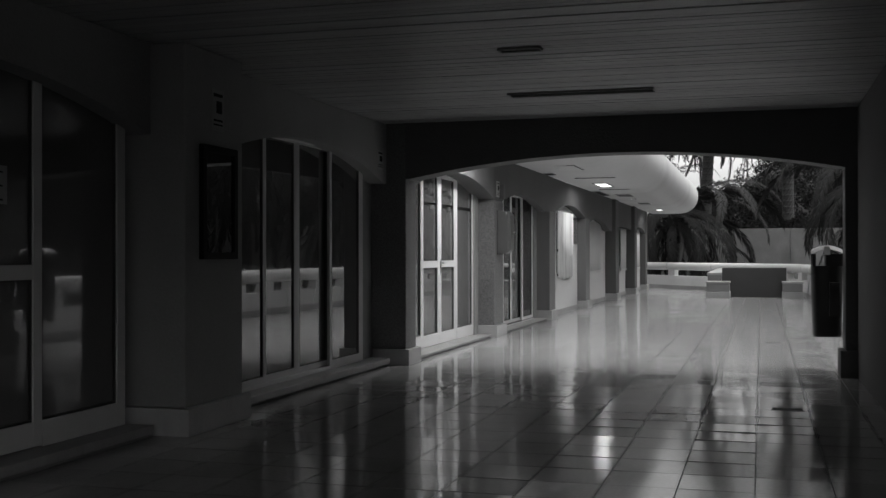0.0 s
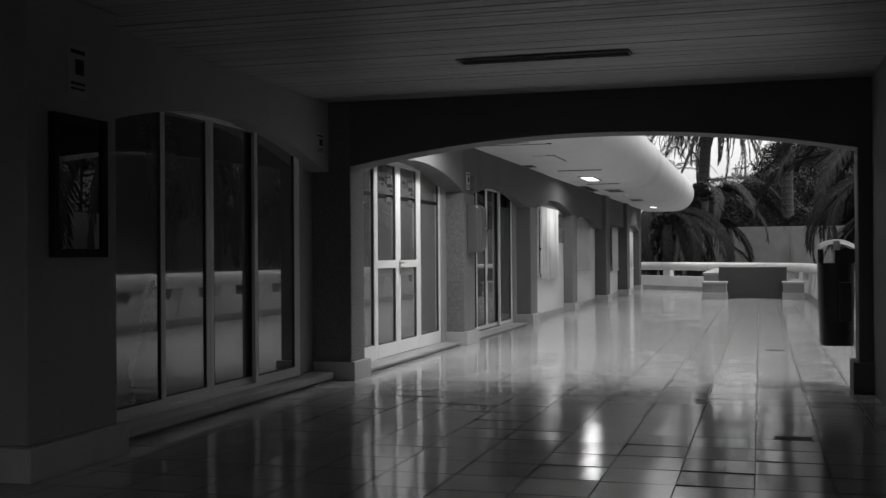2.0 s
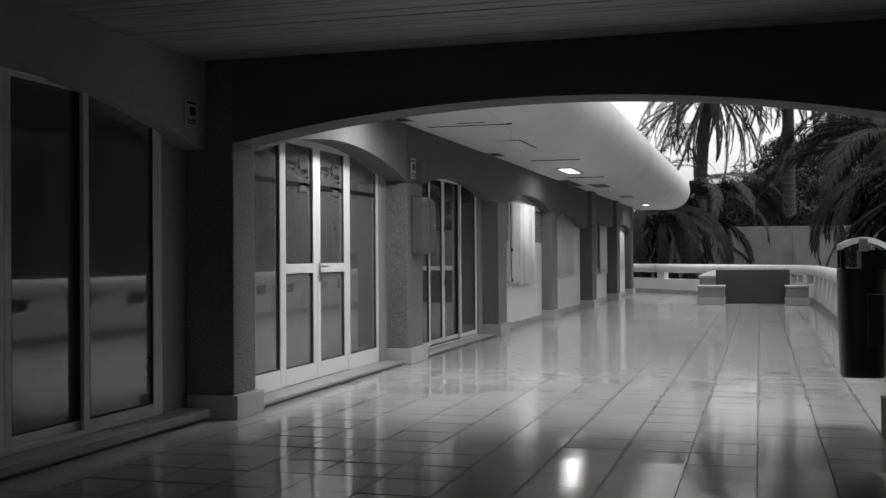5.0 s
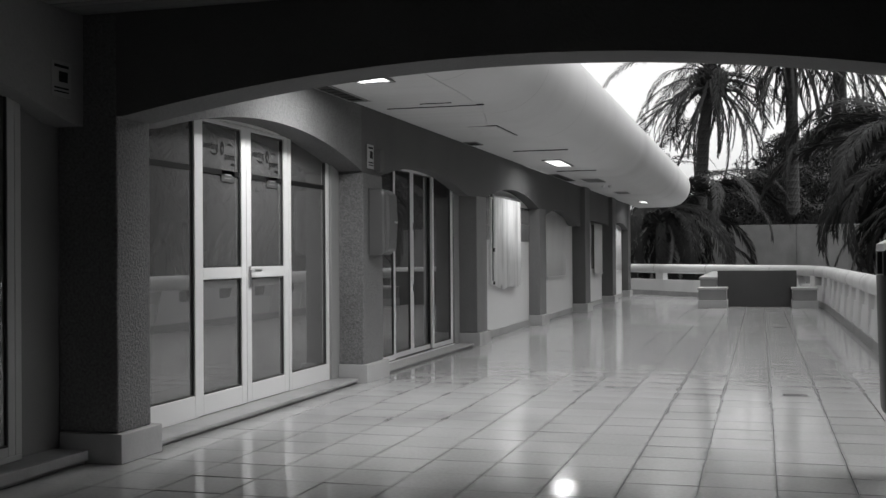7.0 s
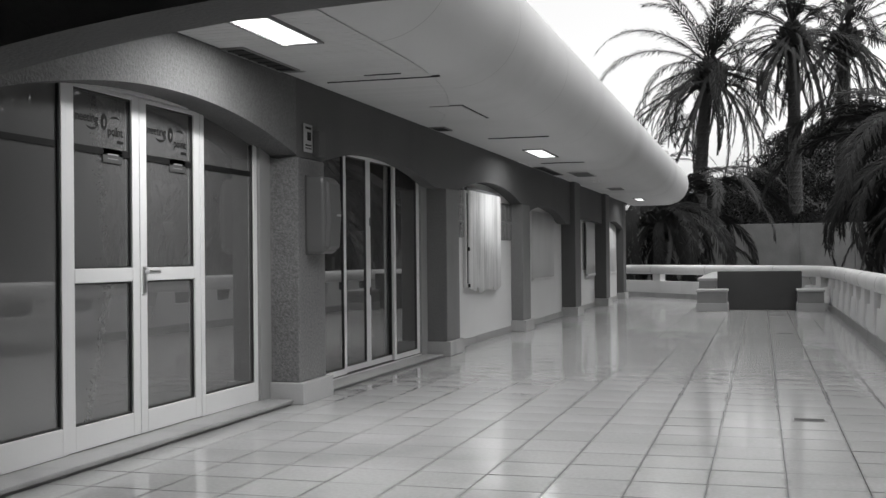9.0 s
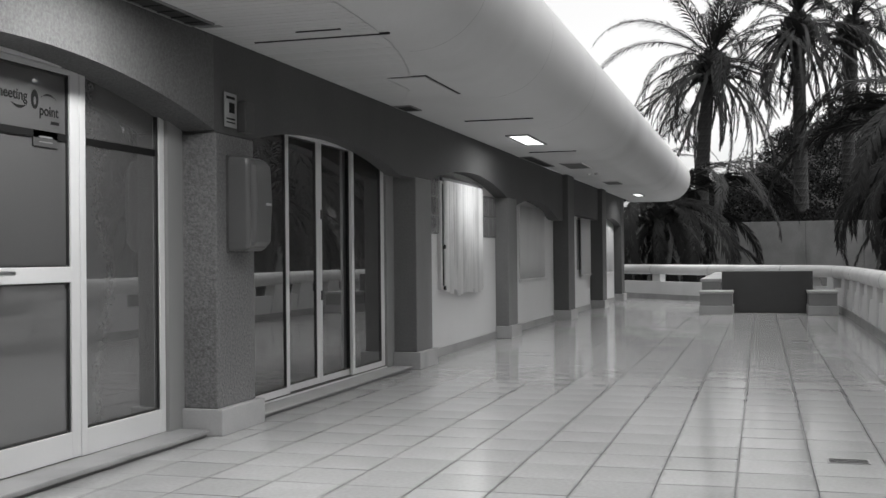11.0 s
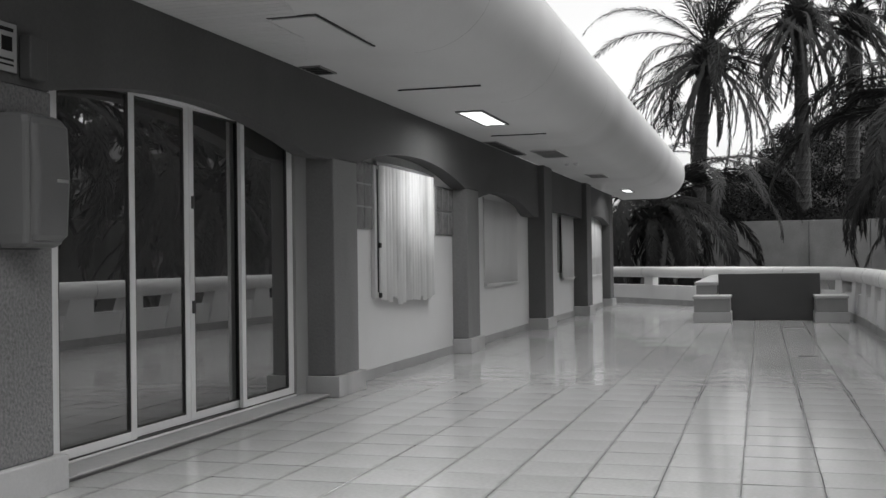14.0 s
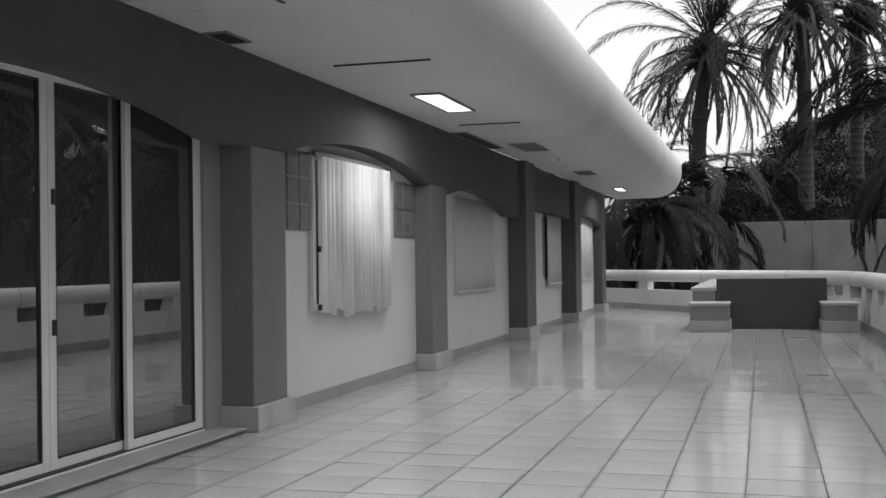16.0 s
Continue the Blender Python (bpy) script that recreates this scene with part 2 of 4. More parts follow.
bmesh.ops.translate(bm, vec=(0, 0, -0.5), verts=bm.verts)
tagged(link("ground", bm, M_SOIL), "dark bare soil round the terrace", "ground", kind="structure")

# facade band over the outer bays
for y0, y1, yc, zp, k, zmin in ARCHES:
    bm = bmesh.new()
    prism_y(bm, span(y0, y1, 28), lambda y: max(zmin, zp - k * (y - yc) ** 2), CEIL - 0.003, -3.65 if 16 < y0 < 18 else -3.9, FACE - 0.012)
    tagged(link("wall_facade", bm, M_BAND if y0 < 13 else M_BAND_SMOOTH), "grey rough-rendered wall band with a shallow arch", "wall", kind="structure")
for y0, y1, zt in PILLARS[1:]:
    if zt < CEIL:
        bm = bmesh.new()
        bm_box(bm, -3.9, FACE - 0.012, y0, y1, 2.07, CEIL - 0.003)
        tagged(link("wall_facade", bm, M_BAND_SMOOTH), "dark painted wall band above a pillar", "wall", kind="structure")
# tunnel wall band
bm = bmesh.new()
prism_y(bm, span(7.85, 11.98, 28), lambda y: max(2.05, 2.34 - 0.075 * (y - 9.9) ** 2), CEIL - 0.003, -4.15, -3.72)
prism_y(bm, span(-6.0, 6.96, 40), lambda y: max(2.05, 2.36 - 0.07 * (y - 5.0) ** 2) if y > 2.6 else 0.0, CEIL - 0.003, -4.15, -3.72)
tagged(link("wall_passage", bm, M_PASSAGE_LIT), "dark painted passage wall with shallow arches", "wall", kind="structure")
# back of the rooms
bm = bmesh.new()
bm_box(bm, -7.2, -7.0, -6, 39.4, -0.4, 3.9)
bm_box(bm, -7.0, -3.9, -6, 39.4, 2.55, 2.7)
bm_box(bm, -7.0, -3.9, -6, 39.4, -0.4, 0.02)
for y in (-6.0, 7.3, 12.05, 16.5, 20.9, 39.2):
    bm_box(bm, -7.0, -3.92, y, y + 0.2, 0.02, 2.55)
tagged(link("wall_rooms", bm, M_ROOM), "plain grey walls of the unlit rooms", "wall", kind="structure")
# upper storey mass over the rooms and passage
bm = bmesh.new()
bm_box(bm, -7.2, 3.2, -6.0, 12.30, 2.95, 4.6)
bm_box(bm, -7.2, -3.3, 12.30, 39.4, 4.0, 4.6)
tagged(link("roof", bm, M_BAND), "flat grey roof over the building", "roof", kind="structure")
# passage right wall and end; unseen opening below y 3.4 added for daylight
bm = bmesh.new()
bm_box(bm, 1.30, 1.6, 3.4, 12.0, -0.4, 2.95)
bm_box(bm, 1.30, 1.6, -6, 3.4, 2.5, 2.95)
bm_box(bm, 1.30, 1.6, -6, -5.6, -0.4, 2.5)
tagged(link("wall_east", bm, M_PASSAGE_SHADED), "side wall of the passage in the shaded paint tone", "wall", kind="structure")
# beam with arch
bm = bmesh.new()
vs = []
for x in span(-3.9, 1.75, 60):
    zb = 2.34 - 0.042 * (x + 1.07) ** 2 if -3.49 <= x <= 1.2 else 2.10
    vs.append([bm.verts.new(p) for p in ((x, 11.985, zb), (x, 12.355, zb), (x, 12.355, 2.96), (x, 11.985, 2.96))])
for a, b in zip(vs, vs[1:]):
    for i in range(4):
        j = (i + 1) % 4
        bm.faces.new((a[i], a[j], b[j], b[i]))
bm.faces.new(vs[0][::-1])
bm.faces.new(vs[-1])
tagged(link("wall_beam", bm, M_PASSAGE_SHADED), "dark arched concrete beam across the passage", "beam", kind="structure")

# passage ceiling: boards with narrow gaps
bm = bmesh.new()
y = -6.0
while y < 11.96:
    bm_box(bm, -4.1, 1.3, y, min(y + 0.075, 11.98), CEIL + random.uniform(-0.003, 0.003), CEIL + 0.02)
    y += 0.085
bm_box(bm, -4.1, 1.3, -6.0, 11.98, CEIL + 0.03, CEIL + 0.06)
tagged(link("ceiling", bm, M_SLAT), "grey slatted metal ceiling over the passage", "ceiling", kind="structure")

# canopy with bull-nosed edge
CX, CZ, CR = -2.42, CEIL + 0.6, 0.6
prof = [(-3.5, CEIL)] + [(CX + CR * math.sin(radians(a)), CZ - CR * math.cos(radians(a))) for a in range(0, 181, 9)] + [(-3.5, CZ + CR)]
bm = bmesh.new()
rings = []
stations = [(y, 0.0) for y in span(12.36, 41.0, 40)]
for a in range(1, 11):
    s = radians(9 * a)
    stations.append((41.0 + 0.9 * math.sin(s), 0.9 * (1 - math.cos(s))))
for y, ins in stations:
    ring = []
    for x, z in prof:
        k = ins / 0.9
        xx = x if x <= -3.49 else x - ins * (x + 3.5) / (1.68) * 0.9
        zz = CZ + (z - CZ) * (1 - 0.55 * max(0, k - 0.35) / 0.65 * (1 if x > -3.49 else 1))
        ring.append(bm.verts.new((xx, y, zz)))
    rings.append(ring)
for a, b in zip(rings, rings[1:]):
    for i in range(len(prof) - 1):
        bm.faces.new((a[i], a[i + 1], b[i + 1], b[i]))
bm.faces.new(rings[-1])
bm.faces.new(rings[0][::-1])
canopy = link("canopy", bm, M_SOFFIT, smooth=True)
tagged(canopy, "pale plaster canopy with a large rounded edge", "canopy", kind="structure")

# joints round the nose of the canopy
for yj in (15.1, 17.3, 19.8, 22.6, 26.0):
    bm = bmesh.new()
    prev = None
    for a in range(0, 121, 6):
        sn, cs = math.sin(radians(a)), math.cos(radians(a))
        cur = [bm.verts.new((CX + (CR + 0.0015) * sn, yj + dy + 0.10 * sn, CZ - (CR + 0.0015) * cs)) for dy in (-0.003, 0.003)]
        if prev:
            bm.faces.new((prev[0], prev[1], cur[1], cur[0]))
        prev = cur
    tagged(link("trim_joint", bm, M_KERB), "fine dark joint round the canopy edge", "joint", kind="structure")


# retaining wall with vertical joints, and the planted slope behind it
wall = root("wall_retaining", "stained concrete retaining wall with vertical joints", "wall", kind="structure")
x = -14.0
while x < 9.6:
    box_part("panel", M_CONC, wall, x, min(x + 1.95, 9.9) - 0.02, 51.0, 51.35, -0.5, 2.36, 0.012)
    x += 1.95
y = 51.35
while y > -4:
    box_part("panel", M_CONC, wall, 8.3, 8.6, y - 1.93, y, -0.5, 2.3, 0.012)
    y -= 1.95
box_part("core", M_CONC, wall, -14.0, 9.85, 51.06, 51.30, -0.5, 2.33)
box_part("core", M_CONC, wall, 8.36, 8.55, -4.0, 51.2, -0.5, 2.27)



def slope(px, py):
    """Height of the planted slope behind the retaining wall."""
    d = min(py - 51.3, 24) / 24
    return 1.8 + 24 * d ** 1.5 * min(0.32, max(0.03, 0.19 + 0.027 * px))


bm = bmesh.new()
nx, ny = 34, 24
grid = []
for j in range(ny + 1):
    row = []
    for i in range(nx + 1):
        px, py = -32 + i * 2.6, 51.3 + j * 2.0
        rise = slope(px, py) + 0.5 * noise.noise((px * 0.25, py * 0.25, 0))
        row.append(bm.verts.new((px, py, rise)))
    grid.append(row)
for j in range(ny):
    for i in range(nx):
        bm.faces.new((grid[j][i], grid[j][i + 1], grid[j + 1][i + 1], grid[j + 1][i]))
tagged(link("hill", bm, M_SOIL, smooth=True), "dark earth slope behind the retaining wall", "hill", kind="structure")
bm = bmesh.new()
grid = []
for j in range(30):
    row = []
    for i in range(14):
        px, py = 8.5 + i * 2.2, -6 + j * 2.4
        row.append(bm.verts.new((px, py, 1.9 + min(px - 8.5, 14) * 0.42 + 0.5 * noise.noise((px * 0.25, py * 0.25, 3)))))
    grid.append(row)
for j in range(29):
    for i in range(13):
        bm.faces.new((grid[j][i], grid[j][i + 1], grid[j + 1][i + 1], grid[j + 1][i]))
tagged(link("hill_east", bm, M_SOIL, smooth=True), "dark earth slope beside the terrace", "hill", kind="structure")


def leaf_cloud(verts, faces, cx, cy, cz, r, n, size, flat=0.7):
    """Leaves scattered through an uneven clump."""
    for _ in range(n):
        d = Vector((random.gauss(0, 1), random.gauss(0, 1), random.gauss(0, 1))).normalized() * r * random.uniform(0.55, 1.0)
        p = Vector((cx + d.x, cy + d.y, cz + d.z * flat))
        a = Vector((random.gauss(0, 1), random.gauss(0, 1), random.gauss(0, 1))).normalized()
        b = a.orthogonal().normalized()
        s = size * random.uniform(0.5, 1.3)
        k = len(verts)
        verts += [tuple(p - a * s), tuple(p + b * s * 0.45), tuple(p + a * s), tuple(p - b * s * 0.45)]
        faces.append((k, k + 1, k + 2, k + 3))


def shrubbery(name, label, spots, n, size):
    verts, faces = [], []
    for cx, cy, cz, r in spots:
        leaf_cloud(verts, faces, cx, cy, cz, r, n, size)
    me = bpy.data.meshes.new(name)
    me.from_pydata(verts, [], faces)
    me.materials.append(M_BUSH)
    return tagged(new(name, me), label, "shrubs", kind="stuff")


rs = random.Random(5)
spots = []
for i in range(320):
    px, py = rs.uniform(-5, 18), rs.uniform(52.0, 76)
    spots.append((px, py, slope(px, py) + 0.45, rs.uniform(0.6, 1.4) * (0.6 if py < 57 else 1)))
shrubbery("shrubs", "dense dark shrubs covering the slope", spots, 420, 0.085)
spots = []
for i in range(170):
    px, py = rs.uniform(8.9, 20), rs.uniform(2, 52)
    spots.append((px, py, 2.1 + (px - 8.5) * 0.42, rs.uniform(0.6, 1.3)))
shrubbery("shrubs", "dark shrubs on the slope beside the terrace", spots, 150, 0.13)


# ---- palms ----
def frond_mesh(name, length, droop, pairs, leaf, seed, lift=0.5, wide=0.0115, along=(0.45, 0.8)):
    """A feather leaf along +x: a bending midrib with paired leaflets."""
    r = random.Random(seed)
    bm = bmesh.new()
    pts, p, ang = [], Vector((0, 0, 0)), lift
    n = 16
    for i in range(n + 1):
        pts.append(p.copy())
        p = p + Vector((math.cos(ang), 0, math.sin(ang))) * (length / n)
        ang -= droop / n * (0.5 + 1.0 * i / n)
    prev = None
    for i, q in enumerate(pts):
        w = 0.035 * (1 - 0.85 * i / n)
        cur = [bm.verts.new(q + Vector(o)) for o in ((0, -w, 0), (0, w, 0), (0, 0, -w * 1.2))]
        if prev:
            for a in range(3):
                b = (a + 1) % 3
                bm.faces.new((prev[a], prev[b], cur[b], cur[a]))
        prev = cur
    for i in range(pairs):
        f = 0.10 + 0.9 * i / pairs
        u = f * n
        k = min(int(u), n - 1)
        q = pts[k].lerp(pts[k + 1], u - k)
        tan = (pts[k + 1] - pts[k]).normalized()
        ll = leaf * (0.35 + 0.65 * math.sin(math.pi * min(1, f * 0.85 + 0.12))) * r.uniform(0.8, 1.1)
        for side in (-1, 1):
            sweep = r.uniform(*along)
            d = (tan * sweep + Vector((0, side, 0)) * 0.75 + Vector((0, 0, r.uniform(-0.25, 0.2)))).normalized()
            mid = q + d * ll * 0.5
            tip = q + d * ll + Vector((0, 0, -0.22 * ll))
            wv = tan.cross(d).normalized().cross(d).normalized() * wide
            a, b, c = bm.verts.new(q), bm.verts.new(mid + wv), bm.verts.new(mid - wv)
            e = bm.verts.new(tip)
            bm.faces.new((a, b, e, c))
    me = bpy.data.meshes.new(name)
    bm.to_mesh(me)
    bm.free()
    return me


FRONDS = [frond_mesh("frond", 4.3, 1.5, 96, 0.5, 1, 0.9, 0.014, (0.7, 1.5)), frond_mesh("frond", 4.2, 1.9, 92, 0.48, 2, 0.6, 0.014, (0.7, 1.5)), frond_mesh("frond", 3.9, 2.3, 88, 0.46, 3, 0.3, 0.014, (0.7, 1.5))]
DEAD = [frond_mesh("dead_frond", 3.4, 1.2, 46, 0.3, 7, 0.1, 0.013, (1.8, 4.0)), frond_mesh("dead_frond", 2.8, 1.4, 40, 0.28, 8, 0.2, 0.013, (1.8, 4.0)), frond_mesh("dead_frond", 3.8, 1.1, 50, 0.3, 14, 0.0, 0.013, (1.8, 4.0))]
LOW = [frond_mesh("frond", 4.1, 2.3, 150, 0.5, 11, 0.95, 0.016, (0.9, 1.6)), frond_mesh("frond", 3.9, 2.5, 146, 0.48, 12, 0.75, 0.016, (0.9, 1.6)), frond_mesh("frond", 3.6, 2.6, 140, 0.46, 13, 0.45, 0.016, (0.9, 1.6))]
for me in FRONDS + LOW:
    me.materials.append(M_FROND)
for me in DEAD:
    me.materials.append(M_DEAD)


def palm(x, y, z0, h, lean, count, dead, scale, seed, label, low=0.0):
    r = random.Random(seed)
    top = root("palm_tree", label, "palm tree", "palms behind the terrace")
    top.location = (x, y, z0)
    bm = bmesh.new()
    prev, n = None, max(6, int(h / 0.14))
    for i in range(n + 1):
        f = i / n
        c = Vector((lean[0] * f * f, lean[1] * f * f, f * h))
        rad = (0.235 - 0.05 * f + 0.018 * (i % 2) + (0.12 if f > 0.93 else 0)) * min(1.2, scale)
        cur = [bm.verts.new(c + Vector((math.cos(a) * rad, math.sin(a) * rad, 0))) for a in [2 * math.pi * k / 12 + 0.26 * i for k in range(12)]]
        if prev:
            for a in range(12):
                b = (a + 1) % 12
                bm.faces.new((prev[a], prev[b], cur[b], cur[a]))
        prev = cur
    bm.faces.new(prev)
    part("trunk", bm, M_TRUNK, top, "rough ringed trunk")
    head = Vector((lean[0], lean[1], h))
    # swollen head of cut leaf bases
    bm = bmesh.new()
    for k in range(90):
        az, f = k * 2.39996, k / 90
        rad = (0.2 + 0.26 * math.sin(math.pi * min(1, 0.15 + f * 0.95))) * min(1.2, scale)
        c = head + Vector((math.cos(az) * rad * 0.55, math.sin(az) * rad * 0.55, -1.15 + 1.3 * f))
        out = Vector((math.cos(az), math.sin(az), 0.35 + 0.8 * f)).normalized()
        side = out.cross(Vector((0, 0, 1))).normalized() * r.uniform(0.09, 0.14)
        tip = c + out * rad * r.uniform(0.7, 1.15)
        lo = [bm.verts.new(c + side * 1.5 - Vector((0, 0, 0.12))), bm.verts.new(c - side * 1.5 - Vector((0, 0, 0.12))), bm.verts.new(c + Vector((0, 0, 0.16)))]
        hi = [bm.verts.new(tip + side * 0.6 - Vector((0, 0, 0.04))), bm.verts.new(tip - side * 0.6 - Vector((0, 0, 0.04))), bm.verts.new(tip + Vector((0, 0, 0.06)))]
        for a in range(3):
            e = (a + 1) % 3
            bm.faces.new((lo[a], lo[e], hi[e], hi[a]))
        bm.faces.new(hi)
    part("crown_base", bm, M_TRUNK, top, "rough head of cut leaf bases")
    for i in range(count):
        az = i * 2.39996 + r.uniform(-0.2, 0.2)
        f = i / count
        pitch = 62 - 100 * f - low + r.uniform(-8, 8)
        me = (LOW if low else FRONDS)[min(2, int(f * 3))]
        o = new("frond", me)
        o.parent = top
        s = scale * r.uniform(0.85, 1.1)
        o.matrix_local = Matrix.Translation(head + Vector((0, 0, -0.25 * f))) @ Matrix.Rotation(az, 4, "Z") @ Matrix.Rotation(-radians(pitch * 0.6), 4, "Y") @ Matrix.Rotation(r.uniform(-0.5, 0.5), 4, "X") @ Matrix.Scale(s, 4)
    for i in range(dead):
        az = i * 2.39996 + 0.7
        o = new("dead_frond", DEAD[i % 3])
        o.parent = top
        o.matrix_local = Matrix.Translation(head + Vector((0.25 * math.cos(az), 0.25 * math.sin(az), -0.2 - 0.6 * r.random()))) @ Matrix.Rotation(az, 4, "Z") @ Matrix.Rotation(radians(r.uniform(8, 58)), 4, "Y") @ Matrix.Rotation(r.uniform(-0.6, 0.6), 4, "X") @ Matrix.Scale(scale * r.uniform(0.7, 1.15), 4)
    return top


palm(-2.2, 54, 1.5, 7.5, (0.5, 0), 30, 46, 1.25, 1, "tall leaning palm with a skirt of dead hanging leaves")
palm(1.6, 55, 1.6, 8.9, (-0.05, 0), 28, 48, 1.2, 2, "tall slim palm with dry leaves hanging below its crown")
palm(3.7, 60, 3.0, 8.2, (0.25, 0), 24, 30, 1.2, 3, "tall palm on the slope behind the wall")
palm(-4.7, 57, 1.6, 3.3, (0, 0), 26, 8, 0.85, 15, "small palm half hidden behind the canopy")
palm(-3.15, 47.6, -0.5, 3.4, (0, 0), 44, 12, 1.28, 4, "low broad palm with drooping leaves behind the railing", 62)
palm(4.95, 35.8, -0.5, 3.7, (0, 0), 64, 26, 1.4, 5, "low broad palm with drooping leaves beside the railing", 50)
palm(7.0, 30.5, -0.5, 5.6, (0, 0), 60, 24, 1.5, 6, "broad palm beside the terrace")
palm(6.6, 23.5, -0.5, 5.8, (0, 0), 60, 24, 1.5, 7, "broad palm beside the terrace")
palm(9.8, 36.5, 2.2, 5.6, (0, 0), 50, 24, 1.5, 10, "broad palm on the slope beside the terrace")
palm(9.8, 28.0, 2.2, 6.0, (0, 0), 50, 24, 1.5, 12, "broad palm on the slope beside the terrace")
palm(7.6, 17.0, -0.5, 5.4, (0, 0), 50, 24, 1.5, 8, "broad palm beside the terrace")


# ---- pillars ----
for i, (y0, y1, zt) in enumerate(PILLARS):
    p = root("pillar", "grey rough-rendered pillar on a pale stone plinth", "pillar", "pillars along the facade")
    bm = bmesh.new()
    front = -3.40 if 29 < y0 < 36 else FACE
    bm_box(bm, -3.9, front, y0, y1, 0.18, zt - 0.004, 0.012)
    part("shaft", bm, M_RENDER if i < 2 else M_PIER_LIT if i < 4 else M_PIER_SHADED, p)
    bm = bmesh.new()
    bm_box(bm, -3.88, front + 0.045, y0 - 0.03, y1 + 0.06, 0.0, 0.18, 0.006)
    part("plinth", bm, M_PLINTH, p, "pale stone plinth")
p = root("pillar", "dark painted broad pillar in the passage", "pillar", "pillars along the facade")
box_part("shaft", M_PASSAGE_LIT, p, -4.15, -3.46, 6.98, 7.85, 0.19, CEIL - 0.004, 0.012)
box_part("plinth", M_PLINTH, p, -4.13, -3.41, 6.94, 7.9, 0.0, 0.19, 0.006)
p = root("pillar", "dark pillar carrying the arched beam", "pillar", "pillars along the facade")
box_part("shaft", M_PASSAGE_SHADED, p, 1.18, 1.75, 12.0, 12.34, 0.27, 2.2, 0.012)
box_part("plinth", M_PASSAGE_SHADED, p, 1.13, 1.78, 11.96, 12.38, 0.0, 0.27, 0.006)

# recessed plaster strips beside the glazing and walls of the closed bays
bm = bmesh.new()
bm_box(bm, -3.9, -3.745, 16.082, 16.28, 0.0, 2.4)
bm_box(bm, -3.9, -3.745, 20.542, 20.78, 0.0, 2.4)
bm_box(bm, -4.1, -3.90, 11.56, 11.98, 0.0, 2.4)
tagged(link("wall_jamb", bm, M_STRIP), "pale plaster strips beside the glazing", "wall", kind="structure")
for y0, y1 in ((21.36, 25.26), (25.86, 29.95), (30.65, 34.55), (35.2, 38.8)):
    bm = bmesh.new()
    bm_box(bm, -3.9, -3.69, y0, y1, 0.0, 2.4)
    tagged(link("wall_bay", bm, M_WALL), "light painted wall set back between pillars", "wall", kind="structure")
bm = bmesh.new()
for y0, y1 in ((21.42, 25.22), (25.92, 29.9), (30.66, 34.56), (35.26, 38.76)):
    bm_box(bm, -3.687, -3.67, y0, y1, 0.0, 0.10)
tagged(link("baseboard", bm, M_STEP), "low stone skirting along the walls", "baseboard", kind="structure")

# steps in front of the glazing
for x0, x1, y0, y1, zt in ((-3.9, -3.52, 12.44, 16.22, 0.05), (-3.9, -3.52, 16.95, 20.72, 0.037), (-4.1, -3.66, 7.92, 11.93, 0.084), (-4.1, -3.66, 2.6, 6.9, 0.084)):
    s = root("step", "low worn stone step below the glazed doors", "step", "steps along the facade")
    box_part("slab", M_STEP, s, x0, x1, y0, y1, 0.022, zt, 0.006)
    box_part("riser", M_KERB, s, x0, x1 - 0.025, y0, y1, 0.0, 0.022)


# ---- glazing ----
def bar(name, parent, x, y0, y1, z0, z1, material, depth=0.05):
    return box_part(name, material, parent, x - depth, x, y0, y1, z0, z1, 0.004)


def pane(parent, x, y0, y1, z0, z1, material):
    o = box_part("pane", material, parent, x - 0.034, x - 0.026, y0, y1, z0, z1)
    return o


def gasket(parent, x, y0, y1, z0, z1):
    bm = bmesh.new()
    w = 0.012
    for a in ((y0, y0 + w, z0, z1), (y1 - w, y1, z0, z1), (y0 + w, y1 - w, z0, z0 + w), (y0 + w, y1 - w, z1 - w, z1)):
        bm_box(bm, x - 0.045, x - 0.012, *a)
    return part("gasket", bm, M_GASKET, parent)


def hinged_leaf(parent, x, y0, y1, z0, z1, mid, material, glass, handle_y=None):
    leaf = empty("leaf")
    leaf.parent = parent
    bm = bmesh.new()
    w = 0.085
    bm_box(bm, x - 0.045, x, y0, y0 + w, z0, z1, 0.004)
    bm_box(bm, x - 0.045, x, y1 - w, y1, z0, z1, 0.004)
    bm_box(bm, x - 0.045, x, y0 + w, y1 - w, z0, z0 + 0.15, 0.004)
    bm_box(bm, x - 0.045, x, y0 + w, y1 - w, mid - 0.045, mid + 0.045, 0.004)
    bm_box(bm, x - 0.045, x, y0 + w, y1 - w, z1 - 0.03, z1, 0.004)
    part("leaf_frame", bm, material, leaf)
    for a, b in ((z0 + 0.15, mid - 0.045), (mid + 0.045, z1 - 0.03)):
        gasket(leaf, x, y0 + w, y1 - w, a, b)
        pane(leaf, x, y0 + w + 0.005, y1 - w - 0.005, a + 0.005, b - 0.005, glass)
    if handle_y:
        bm = bmesh.new()
        bm_box(bm, x, x + 0.012, handle_y - 0.018, handle_y + 0.018, mid - 0.13, mid + 0.05, 0.005)
        bm_box(bm, x + 0.012, x + 0.05, handle_y - 0.01, handle_y + 0.01, mid + 0.005, mid + 0.025, 0.004)
        bm_box(bm, x + 0.035, x + 0.055, handle_y - 0.01, handle_y + 0.13, mid + 0.003, mid + 0.027, 0.006)
        part("handle", bm, M_METAL, leaf, "lever handle")


